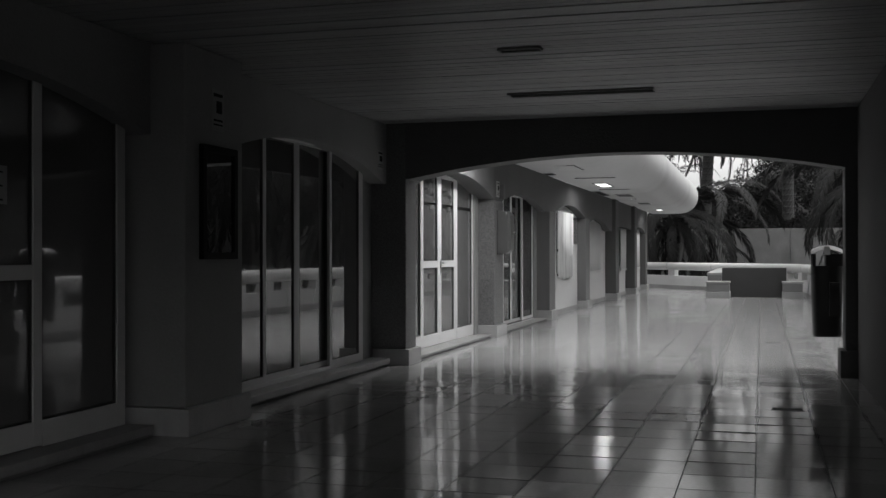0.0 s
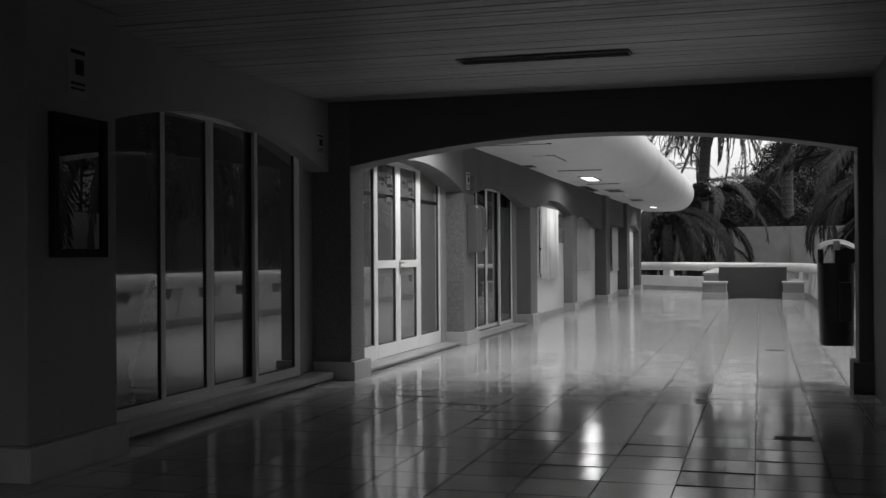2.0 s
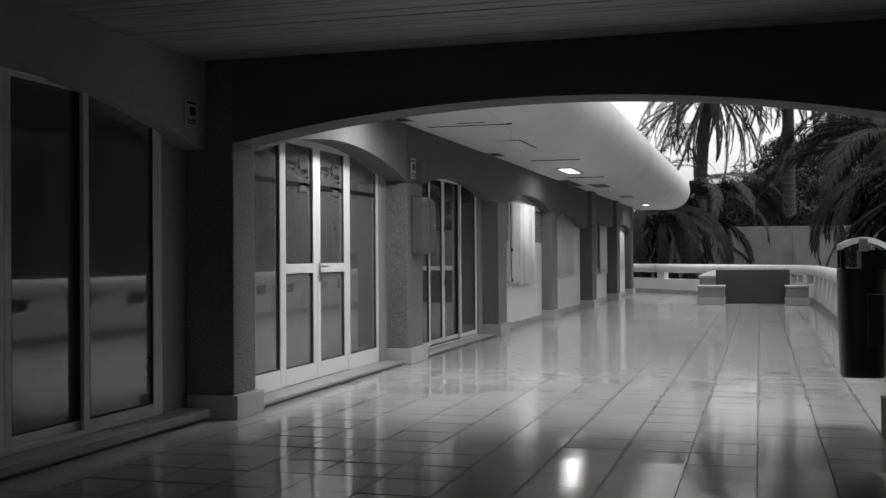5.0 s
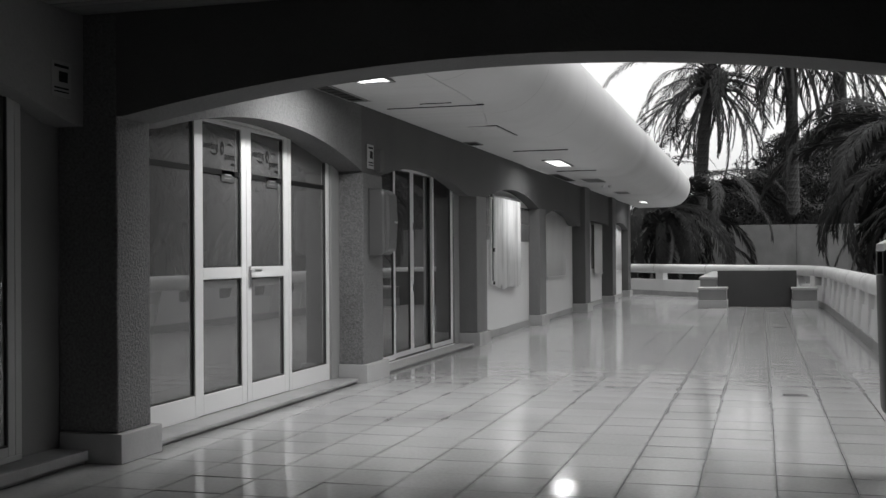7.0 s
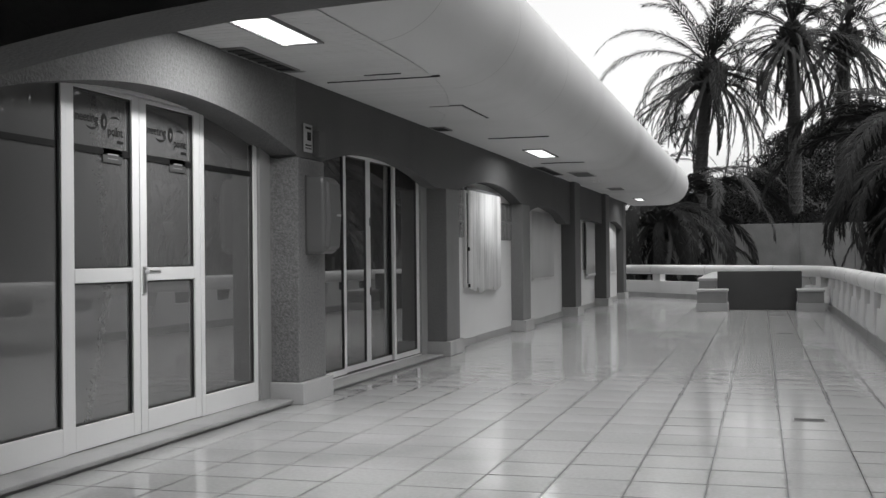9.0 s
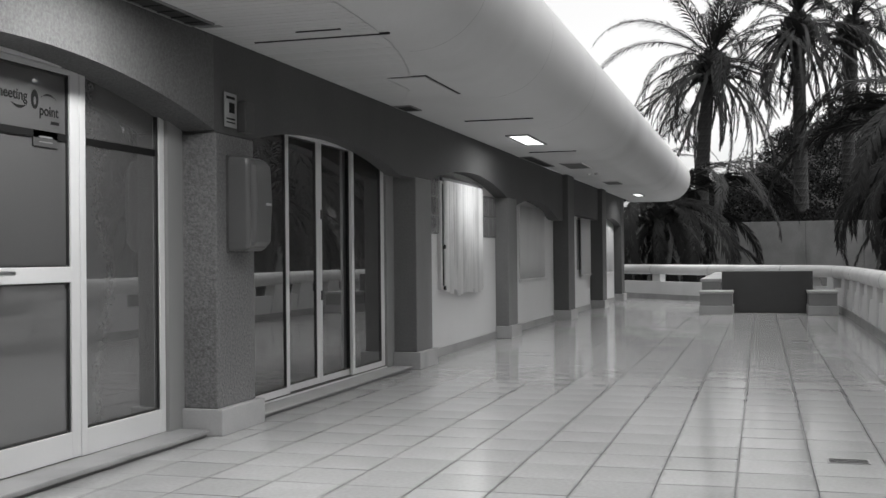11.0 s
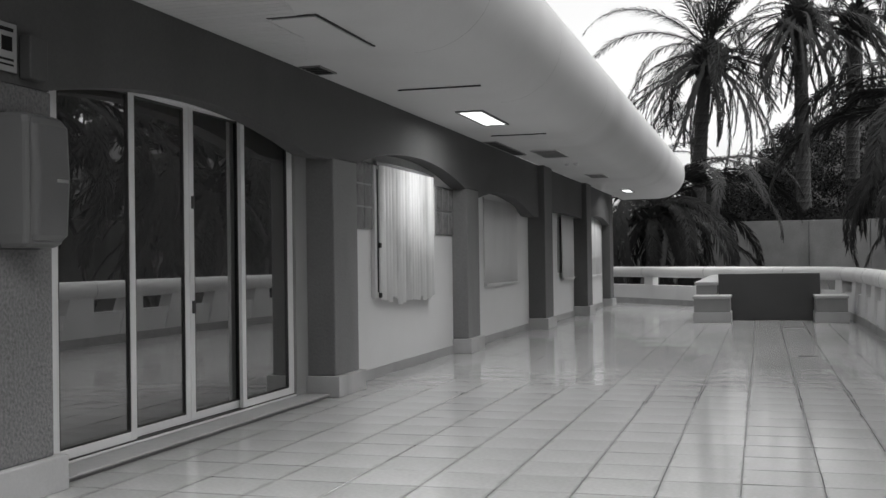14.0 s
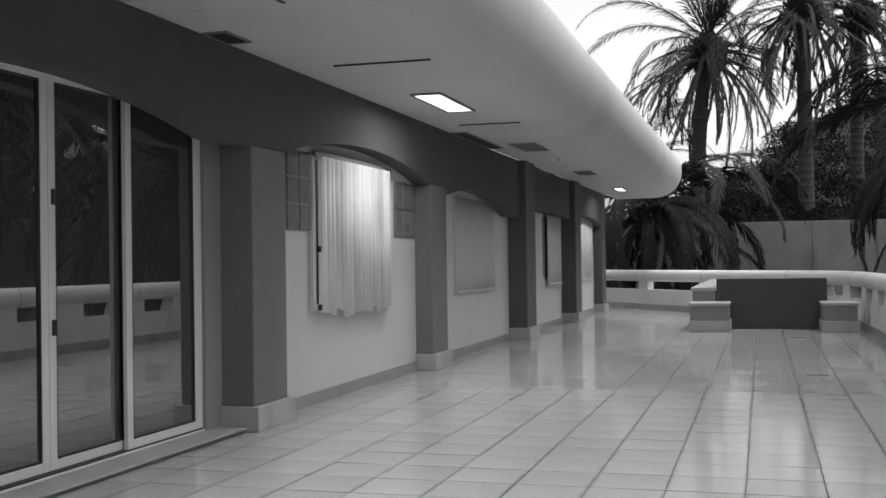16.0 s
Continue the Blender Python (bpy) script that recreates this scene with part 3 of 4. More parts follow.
def fixed_light(parent, x, y0, y1, z0, z1, material, glass, sill=0.12):
    bar("rail", parent, x, y0, y1, z0, z0 + sill, material)
    bar("rail", parent, x, y0, y1, z1 - 0.05, z1, material)
    gasket(parent, x, y0, y1, z0 + sill, z1 - 0.05)
    pane(parent, x, y0 + 0.005, y1 - 0.005, z0 + sill + 0.005, z1 - 0.055, glass)


# glazed entrance with a pair of hinged leaves
XA = -3.77
d = root("door_1", "white aluminium double door with frosted glass", "door", kind="structure")
for a, b in ((12.38, 12.44), (13.443, 13.492), (15.134, 15.19), (16.02, 16.08)):
    bar("mullion", d, XA, a, b, 0.052, 2.36, M_ALU, 0.07)
fixed_light(d, XA, 12.44, 13.443, 0.052, 2.36, M_ALU, M_FILM, 0.165)
fixed_light(d, XA, 15.19, 16.02, 0.052, 2.36, M_ALU, M_FILM, 0.155)
bar("head", d, XA, 13.492, 15.134, 2.31, 2.36, M_ALU)
hinged_leaf(d, XA - 0.005, 13.494, 14.305, 0.056, 2.305, 1.12, M_ALU, M_FILM)
hinged_leaf(d, XA - 0.005, 14.312, 15.132, 0.056, 2.305, 1.12, M_ALU, M_FILM, 14.355)
# dark tape line across the panes
for a, b in ((12.46, 13.42), (13.585, 14.215), (14.402, 15.042), (15.21, 16.0)):
    box_part("tape", M_INK, d, XA - 0.0225, XA - 0.0205, a, b, 1.888, 1.93)

# sliding glazing of the next bay
XB = -3.77
d = root("door_2", "white aluminium sliding door with dark reflecting glass", "door", kind="structure")
bar("sill", d, XB + 0.02, 16.92, 20.54, 0.038, 0.052, M_ALU, 0.13)
box_part("track", M_GASKET, d, XB - 0.11, XB + 0.008, 16.92, 20.54, 0.052, 0.06)
bar("mullion", d, XB, 17.12, 17.232, 0.06, 2.28, M_ALU, 0.1)
bar("head", d, XB - 0.01, 16.87, 20.77, 2.28, 2.54, M_ALU, 0.1)
bar("mullion", d, XB - 0.001, 20.504, 20.54, 0.06, 2.28, M_ALU, 0.1)
for y0, y1, dx in ((17.235, 18.10, 0.0), (18.105, 18.868, 0.045), (18.872, 19.70, 0.045), (19.585, 20.50, 0.0)):
    leaf = empty("sliding_leaf")
    leaf.parent = d
    xx = XB - dx
    bm = bmesh.new()
    w = 0.064
    bm_box(bm, xx - 0.03, xx, y0, y0 + w, 0.06, 2.28, 0.003)
    bm_box(bm, xx - 0.03, xx, y1 - w, y1, 0.06, 2.28, 0.003)
    bm_box(bm, xx - 0.03, xx, y0 + w, y1 - w, 0.06, 0.116, 0.003)
    bm_box(bm, xx - 0.03, xx, y0 + w, y1 - w, 2.255, 2.28, 0.003)
    part("leaf_frame", bm, M_ALU, leaf)
    gasket(leaf, xx + 0.008, y0 + w, y1 - w, 0.116, 2.255)
    pane(leaf, xx + 0.01, y0 + w, y1 - w, 0.116, 2.255, M_TINT)
for z in (0.86, 1.60):
    box_part("latch", M_GASKET, d, XB - 0.045, XB - 0.033, 18.895, 18.93, z - 0.045, z + 0.045, 0.003)

# glazing inside the passage
XC = -3.85
d = root("door_3", "grey aluminium sliding door with dark reflecting glass", "door", kind="structure")
bar("sill", d, XC, 7.92, 11.56, 0.085, 0.12, M_ALU2, 0.12)
bar("head", d, XC - 0.01, 7.9, 11.56, 2.33, 2.42, M_ALU2, 0.1)
bar("mullion", d, XC - 0.001, 11.504, 11.56, 0.12, 2.33, M_ALU2, 0.1)
for y0, y1, dx in ((8.05, 9.097, 0.0), (9.10, 9.868, 0.045), (9.872, 10.70, 0.045), (10.591, 11.50, 0.0)):
    leaf = empty("sliding_leaf")
    leaf.parent = d
    xx = XC - dx
    bm = bmesh.new()
    w = 0.06
    bm_box(bm, xx - 0.03, xx, y0, y0 + w, 0.12, 2.33, 0.003)
    bm_box(bm, xx - 0.03, xx, y1 - w, y1, 0.12, 2.33, 0.003)
    bm_box(bm, xx - 0.03, xx, y0 + w, y1 - w, 0.12, 0.175, 0.003)
    bm_box(bm, xx - 0.03, xx, y0 + w, y1 - w, 2.31, 2.33, 0.003)
    part("leaf_frame", bm, M_ALU2, leaf)
    gasket(leaf, xx + 0.008, y0 + w, y1 - w, 0.175, 2.31)
    pane(leaf, xx + 0.01, y0 + w, y1 - w, 0.175, 2.31, M_SMOKE)

d = root("door_4", "white aluminium glazed door in the passage", "door", kind="structure")
for a, b in ((4.1, 4.2), (5.01, 5.1), (6.75, 6.85)):
    bar("mullion", d, XC, a, b, 0.085, 2.42, M_ALU2, 0.07)
hinged_leaf(d, XC - 0.005, 5.105, 5.945, 0.095, 2.40, 1.15, M_ALU2, M_SMOKE)
fixed_light(d, XC, 5.95, 6.75, 0.085, 2.42, M_ALU2, M_SMOKE, 0.16)
fixed_light(d, XC, 4.2, 5.01, 0.085, 2.42, M_ALU2, M_SMOKE, 0.16)
fixed_light(d, XC, 2.7, 4.1, 0.085, 2.42, M_ALU2, M_SMOKE, 0.16)
n_ = root("paper_notice", "white paper notice taped to the glass", "notice")
box_part("sheet", M_PAPER, n_, XC - 0.024, XC - 0.021, 5.43, 5.64, 1.55, 1.775)
for i in range(7):
    box_part("text_line", M_INK, n_, XC - 0.0205, XC - 0.0195, 5.45, 5.60 - 0.03 * (i % 3), 1.57 + i * 0.027, 1.581 + i * 0.027)


# ---- windows of the closed bays ----
w1 = root("window_1", "window with stained white vertical blinds outside", "window", kind="structure")
# dark sheet on the wall stands in for the shaded opening behind the slats
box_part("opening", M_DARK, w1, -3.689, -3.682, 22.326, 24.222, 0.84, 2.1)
bm = bmesh.new()
for a in ((22.265, 22.326, 0.80, 2.12), (24.222, 24.283, 0.80, 2.12), (22.326, 24.222, 0.80, 0.85)):
    bm_box(bm, -3.688, -3.645, *a, 0.004)
part("window_frame", bm, M_ALU, w1)
rb = random.Random(3)
ns = 17
for i in range(ns):
    yy = 22.388 + i * (24.201 - 22.388) / ns
    bm = bmesh.new()
    pts = 6
    zl = 0.80 - rb.uniform(0, 0.09)
    top = 2.13
    tilt = rb.uniform(0.012, 0.04) if i < 11 else rb.uniform(-0.005, 0.015)
    vs = []
    for k in range(pts + 1):
        u = k / pts
        cy, cx = yy + (0.099 if i < 12 else 0.118) * u, -3.622 + 0.022 * math.sin(math.pi * u) + tilt * (u - 0.5)
        vs.append((bm.verts.new((cx, cy, zl)), bm.verts.new((cx, cy, top))))
    for a, b in zip(vs, vs[1:]):
        bm.faces.new((a[0], b[0], b[1], a[1]))
    o = part("slat", bm, M_BLIND, w1, smooth=True)
    md = o.modifiers.new("thick", "SOLIDIFY")
    md.thickness = 0.003
box_part("headrail", M_KERB, w1, -3.670, -3.630, 22.306, 24.303, 2.13, 2.17, 0.004)
box_part("rod", M_ALU, w1, -3.630, -3.615, 22.331, 22.347, 0.80, 2.13)
for yy, z in ((22.337, 0.8), (22.337, 1.3)):
    box_part("clip", M_DARK, w1, -3.635, -3.610, yy - 0.015, yy + 0.025, z, z + 0.05, 0.003)


def glass_bricks(name, y0, y1, z0, z1, ny, nz):
    g = root(name, "small panel of dark glass bricks", "glass brick panel", kind="structure")
    box_part("mortar", M_KERB, g, -3.689, -3.682, y0, y1, z0, z1)
    dy, dz = (y1 - y0) / ny, (z1 - z0) / nz
    for i in range(ny):
        for j in range(nz):
            box_part("brick", M_GLASSBRICK, g, -3.688, -3.670, y0 + i * dy + 0.008, y0 + (i + 1) * dy - 0.008, z0 + j * dz + 0.008, z0 + (j + 1) * dz - 0.008, 0.006)


glass_bricks("window_2", 21.797, 22.286, 1.48, 2.15, 2, 3)
glass_bricks("window_3", 24.527, 25.302, 1.47, 2.06, 3, 2)


def shutter_window(name, label, y0, y1, z0, z1, material):
    g = root(name, label, "window", kind="structure")
    bm = bmesh.new()
    for a in ((y0 - 0.025, y0, z0 - 0.025, z1 + 0.025), (y1, y1 + 0.025, z0 - 0.025, z1 + 0.025), (y0, y1, z0 - 0.025, z0), (y0, y1, z1, z1 + 0.025)):
        bm_box(bm, -3.688, -3.668, *a, 0.003)
    part("window_frame", bm, material, g)
    bm = bmesh.new()
    n = 14
    vs = []
    for i in range(n + 1):
        u = i / n
        xx = -3.668 + 0.012 * math.sin(math.pi * u) + 0.003 * math.sin(9 * u)
        vs.append([bm.verts.new(q) for q in ((xx, y0 + u * (y1 - y0), z0 + 0.02), (xx, y0 + u * (y1 - y0), z1), (xx - 0.004, y0 + u * (y1 - y0), z1), (xx - 0.004, y0 + u * (y1 - y0), z0 + 0.02))])
    for a, b in zip(vs, vs[1:]):
        for i in range(4):
            bm.faces.new((a[i], a[(i + 1) % 4], b[(i + 1) % 4], b[i]))
    part("sheet", bm, material, g, smooth=True)
    bm = bmesh.new()
    bm_box(bm, -3.672, -3.645, y0 - 0.01, y1 + 0.01, z0 - 0.005, z0 + 0.03, 0.006)
    part("bottom_bar", bm, material, g)


shutter_window("window_4", "grey drawn roller blind over a window", 26.892, 28.991, 0.80, 2.02, M_SHEET)
shutter_window("window_5", "grey drawn roller blind over a narrow window", 32.883, 34.157, 0.77, 1.98, M_SHEET)
for o in bpy.data.objects["window_5"].children:
    o.location.x += 0.05
# grey sheet stands in for the shade of the opening beside the blind
box_part("opening", M_KERB, bpy.data.objects["window_5"], -3.689, -3.680, 32.679, 34.106, 0.9, 1.97)
shutter_window("window_6", "white drawn roller blind over a window", 36.857, 38.488, 0.76, 2.05, M_BLIND)


# ---- canopy fittings ----
def ceiling_lamp(x0, x1, y0, y1, z, on, label):
    g = root("ceiling_light", label, "ceiling light", "lights in the canopy")
    bm = bmesh.new()
    w = 0.025
    for a in ((x0, x0 + w, y0, y1), (x1 - w, x1, y0, y1), (x0 + w, x1 - w, y0, y0 + w), (x0 + w, x1 - w, y1 - w, y1)):
        bm_box(bm, *a, z - 0.018, z + 0.004)
    part("frame", bm, M_KERB, g)
    box_part("diffuser", M_LAMP if on else M_SOFFIT, g, x0 + w, x1 - w, y0 + w, y1 - w, z - 0.010, z + 0.002)


ceiling_lamp(-3.02, -2.70, 14.05, 14.95, CEIL, True, "lit rectangular ceiling light in the canopy")
ceiling_lamp(-3.02, -2.72, 23.06, 24.3, CEIL, True, "lit rectangular ceiling light in the canopy")
ceiling_lamp(-3.03, -2.80, 37.1, 38.2, CEIL, True, "lit rectangular ceiling light in the canopy")


def ceiling_vent(x0, x1, y0, y1, z, dark, n):
    g = root("ceiling_vent", "dark louvred vent set in the soffit", "vent", "vents in the soffit")
    box_part("backing", M_DARK if dark else M_BENCH, g, x0, x1, y0, y1, z - 0.006, z + 0.002)
    bm = bmesh.new()
    w = 0.012
    for a in ((x0 - w, x0, y0 - w, y1 + w), (x1, x1 + w, y0 - w, y1 + w), (x0, x1, y0 - w, y0), (x0, x1, y1, y1 + w)):
        bm_box(bm, *a, z - 0.014, z + 0.002)
    part("frame", bm, M_SOFFIT if not dark else M_KERB, g)
    for i in range(n):
        yy = y0 + (i + 0.5) * (y1 - y0) / n
        box_part("slat", M_DARK if dark else M_KERB, g, x0, x1, yy - 0.012, yy + 0.006, z - 0.013, z - 0.0065)


ceiling_vent(-3.50 + 0.02, -3.33, 14.95, 15.94, CEIL, True, 6)
ceiling_vent(-3.47, -3.31, 20.06, 20.4, CEIL, True, 4)
ceiling_vent(-3.47, -3.3, 26.1, 28.0, CEIL, True, 8)
ceiling_vent(-3.12, -2.76, 27.5, 28.6, CEIL, False, 10)
ceiling_vent(-3.08, -2.76, 32.3, 33.2, CEIL, False, 10)
ceiling_vent(-1.86, -0.56, 10.03, 10.22, CEIL - 0.004, True, 3)
ceiling_vent(-1.44, -1.15, 7.86, 7.96, CEIL - 0.004, True, 2)
# access hatch, one edge hanging a little open; dark strips paint the gap's shade
g = root("ceiling_hatch", "pale access hatch in the soffit, slightly ajar", "hatch")
bm = bmesh.new()
bm_box(bm, -2.95, -2.65, 18.40, 19.45, CEIL - 0.010, CEIL + 0.002, 0.003)
part("panel", bm, M_SOFFIT, g)
box_part("gap", M_DARK, g, -2.645, -2.62, 18.38, 19.47, CEIL - 0.004, CEIL + 0.002)
box_part("gap", M_DARK, g, -2.97, -2.62, 18.355, 18.395, CEIL - 0.004, CEIL + 0.002)
# board strips of the soffit next to the wall, over a dark sheet for gap shade, ending on a curve
def board_end(y):
    return -2.36 - 0.055 * (y - 15.6) ** 2 if y > 15.6 else -2.36


bm = bmesh.new()
rb = random.Random(21)
yy = 12.4
while yy < 19.9:
    lo, hi = -3.485, board_end(yy)
    if hi > -3.3:
        cuts = [(lo, hi)]
        if 13.98 < yy < 15.0:
            cuts = [(lo, -3.04), (-2.68, hi)]
        if 14.86 < yy < 15.98:
            cuts = [(-3.30, hi)]
        if 18.3 < yy < 19.5:
            cuts = [(lo, min(hi, -2.99))]
        drop = rb.uniform(0, 0.0006)
        for a, b in cuts:
            if b > a:
                bm_box(bm, a, b, yy, yy + 0.0765 + rb.uniform(-0.002, 0.002), CEIL - 0.006 - drop, CEIL - 0.003)
    yy += 0.085
tagged(link("trim_boards", bm, M_BOARD), "narrow pale boards along the soffit", "soffit", kind="structure")


for x0, x1, y0, y1 in ((-3.34, -2.34, 16.58, 16.60), (-2.92, -2.6, 16.335, 16.355), (-3.12, -2.34, 21.46, 21.475), (-3.2, -2.5, 25.4, 25.41)):
    g = root("ceiling_crack", "open dark joint between soffit boards", "joint", "open joints in the soffit")
    box_part("gap", M_DARK, g, x0, x1, y0, y1, CEIL - 0.0125, CEIL + 0.001)
# dark sheet that paints the shade into the gaps between boards
bm = bmesh.new()
for y0, y1 in ((12.4, 13.98), (16.0, 17.6)):
    bm_box(bm, -3.48, -2.62, y0, y1, CEIL - 0.0026, CEIL + 0.001)
tagged(link("trim_backing", bm, M_KERB), "dark sheet for the shade between the soffit boards", "soffit", kind="structure")
g = root("ceiling_detector", "pair of small round detectors on the soffit", "detector")
for k in range(2):
    bm = bmesh.new()
    bmesh.ops.create_cone(bm, cap_ends=True, segments=16, radius1=0.03, radius2=0.045, depth=0.04)
    bmesh.ops.translate(bm, vec=(-3.0 + 0.14 * k, 29.9, CEIL - 0.018), verts=bm.verts)
    part("head", bm, M_ALU, g)


# ---- signs and box on the pillars ----
def sign(x, y0, y1, z0, z1, label):
    g = root("wall_sign", label, "sign", "signs by the doors")
    box_part("plate", M_PAPER, g, x, x + 0.008, y0, y1, z0, z1, 0.002)
    h, w = z1 - z0, y1 - y0
    box_part("pictogram", M_INK, g, x + 0.0085, x + 0.0095, y0 + 0.35 * w, y0 + 0.8 * w, z0 + 0.42 * h, z0 + 0.72 * h)
    for k, (a, b) in enumerate(((0.12, 0.16), (0.22, 0.27), (0.82, 0.9))):
        box_part("text_line", M_INK, g, x + 0.0085, x + 0.0095, y0 + 0.12 * w, y1 - 0.15 * w, z0 + a * h, z0 + b * h)


sign(-3.49, 16.40, 16.58, 2.12, 2.36, "small white sign with a dark pictogram above the pillar")
sign(-3.72, 11.66, 11.85, 2.2, 2.41, "small white sign with a dark pictogram in the passage")
sign(-3.46, 7.35, 7.54, 2.16, 2.46, "small white sign with a dark pictogram above a noticeboard")
g = root("alarm_bell", "small dark box beside the sign", "alarm box")
box_part("case", M_PANEL, g, -3.501, -3.43, 16.62, 16.76, 2.10, 2.32, 0.01)
g = root("noticeboard", "dark framed noticeboard behind glass", "noticeboard")
bm = bmesh.new()
for a in ((7.17, 7.22, 1.22, 2.04), (7.65, 7.70, 1.22, 2.04), (7.22, 7.65, 1.22, 1.27), (7.22, 7.65, 1.99, 2.04)):
    bm_box(bm, -3.46, -3.42, *a, 0.004)
part("frame", bm, M_INK, g)
box_part("back", M_KERB, g, -3.46, -3.452, 7.22, 7.65, 1.27, 1.99)
box_part("pane", M_GLASS, g, -3.442, -3.437, 7.22, 7.65, 1.27, 1.99)

def cabinet_shell(bm, y0, y1, rings, bev):
    """Rounded case: rings of (z, front x, inset of the sides)."""
    prev = None
    for z, xf, ins in rings:
        a, b = y0 + ins, y1 - ins
        out = [(-3.475, a), (xf - bev, a)]
        out += [(xf - bev + bev * math.sin(radians(t)), a + bev - bev * math.cos(radians(t))) for t in (30, 60, 90)]
        out += [(xf - bev + bev * math.cos(radians(t)), b - bev + bev * math.sin(radians(t))) for t in (0, 30, 60, 90)]
        out += [(-3.475, b)]
        cur = [bm.verts.new((x, y, z)) for x, y in out]
        if prev:
            for i in range(len(cur)):
                j = (i + 1) % len(cur)
                bm.faces.new((prev[i], prev[j], cur[j], cur[i]))
        else:
            bm.faces.new(cur[::-1])
        prev = cur
    bm.faces.new(prev)


g = root("wall_cabinet", "grey enamelled metal cabinet on the pillar", "cabinet")
bm = bmesh.new()
cabinet_shell(bm, 16.43, 16.73, [(1.255, -3.36, 0.012), (1.275, -3.325, 0.004), (1.32, -3.315, 0), (1.86, -3.315, 0), (1.895, -3.325, 0.004), (1.91, -3.36, 0.012)], 0.03)
part("body", bm, M_BOX, g)
bm = bmesh.new()
cabinet_shell(bm, 16.455, 16.722, [(1.29, -3.31, 0.01), (1.315, -3.288, 0.0), (1.6, -3.272, 0), (1.85, -3.284, 0), (1.885, -3.31, 0.01)], 0.028)
part("door", bm, M_BOX, g, "bulged door")
# metal strip added as the bright glint on the door's rim
box_part("lock", M_METAL, g, -3.276, -3.268, 16.60, 16.69, 1.575, 1.592, 0.002)
# dark tone of the plate carries the shade behind the cabinet
box_part("back_plate", M_PANEL, g, -3.49, -3.475, 16.42, 16.74, 1.245, 1.92, 0.004)


# ---- balustrade ----
PATH_PTS = [(1.76, 12.36), (1.76, 31.0), (1.70, 33.2), (1.45, 35.0), (0.90, 36.0), (-0.3, 37.3), (-2.3, 39.9), (-4.4, 42.6)]


def along(step):
    out, carry = [], 0.0
    for (ax, ay), (bx, by) in zip(PATH_PTS, PATH_PTS[1:]):
        L = math.hypot(bx - ax, by - ay)
        s = carry
        while s < L:
            out.append((ax + (bx - ax) * s / L, ay + (by - ay) * s / L, math.atan2(by - ay, bx - ax)))
            s += step
        carry = s - L
    return out


def sweep(bm, prof):
    """Sweep a closed profile (offset, z) along the railing's line."""
    rings = []
    n = len(PATH_PTS)
    for i, (px, py) in enumerate(PATH_PTS):
        a, b = PATH_PTS[max(0, i - 1)], PATH_PTS[min(n - 1, i + 1)]
        d = Vector((b[0] - a[0], b[1] - a[1], 0)).normalized()
        nrm = Vector((d.y, -d.x, 0))
        rings.append([bm.verts.new(Vector((px, py, 0)) + nrm * o + Vector((0, 0, z))) for o, z in prof])
    for a, b in zip(rings, rings[1:]):
        for i in range(len(prof)):
            j = (i + 1) % len(prof)
            bm.faces.new((a[i], a[j], b[j], b[i]))
    bm.faces.new(rings[0][::-1])
    bm.faces.new(rings[-1])


bal = root("balustrade", "white concrete balustrade with a thick round rail", "balustrade", kind="structure")
bm = bmesh.new()
sweep(bm, [(0.135 * math.cos(2 * math.pi * k / 20), 0.80 + 0.135 * math.sin(2 * math.pi * k / 20)) for k in range(20)])
part("rail", bm, M_RAIL, bal, "round white rail", smooth=True)
bm = bmesh.new()
sweep(bm, [(-0.095, 0.13), (0.14, 0.13), (0.13, 0.47), (-0.055, 0.47)])
part("parapet", bm, M_RAIL, bal)
bm = bmesh.new()
sweep(bm, [(-0.14, 0.0), (0.14, 0.0), (0.14, 0.13), (-0.13, 0.13)])
part("kerb", bm, M_STEP, bal, "grey stone kerb")
def rail_post(x, y, a, foot, head):
    """A fin: foot and head are (from, to, inner face) along and across the rail."""
    bm = bmesh.new()
    rings = []
    for (s0, s1, inner), z in ((foot, 0.12), (head, 0.73)):
        rings.append([bm.verts.new(p) for p in ((s0, -0.12, z), (s1, -0.12, z), (s1, inner, z), (s0, inner, z))])
    for i in range(4):
        j = (i + 1) % 4
        bm.faces.new((rings[0][i], rings[0][j], rings[1][j], rings[1][i]))
    bm.faces.new(rings[0][::-1])
    bm.faces.new(rings[1])
    o = part("post", bm, M_RAIL, bal)
    o.matrix_local = Matrix.Translation((x, y, 0)) @ Matrix.Rotation(a, 4, "Z")


for x, y, a in along(1.47):
    if y < 36:
        rail_post(x, y, a, (-0.62, 0.2, 0.118), (-0.3, 0.24, 0.075))
for k in range(4):
    u = 0.10 + 0.29 * k
    rail_post(0.9 - 5.3 * u, 36.0 + 6.6 * u, math.atan2(2.7, -2.1), (-0.21, 0.21, 0.055), (-0.19, 0.19, 0.05))
for x, y, a in along(2.7):
    bm = bmesh.new()
    bmesh.ops.create_cone(bm, cap_ends=True, segments=20, radius1=0.1365, radius2=0.1365, depth=0.012)
    o = part("joint", bm, M_KERB, bal)
    o.matrix_local = Matrix.Translation((x, y, 0.80)) @ Matrix.Rotation(a, 4, "Z") @ Matrix.Rotation(radians(90), 4, "Y")

# ---- bench ----
g = root("bench", "dark built-in bench with stepped grey ends", "bench")
box_part("back_panel", M_PANEL, g, -0.72, 1.05, 32.75, 33.0, 0.0, 0.845, 0.006, "dark flat panel")
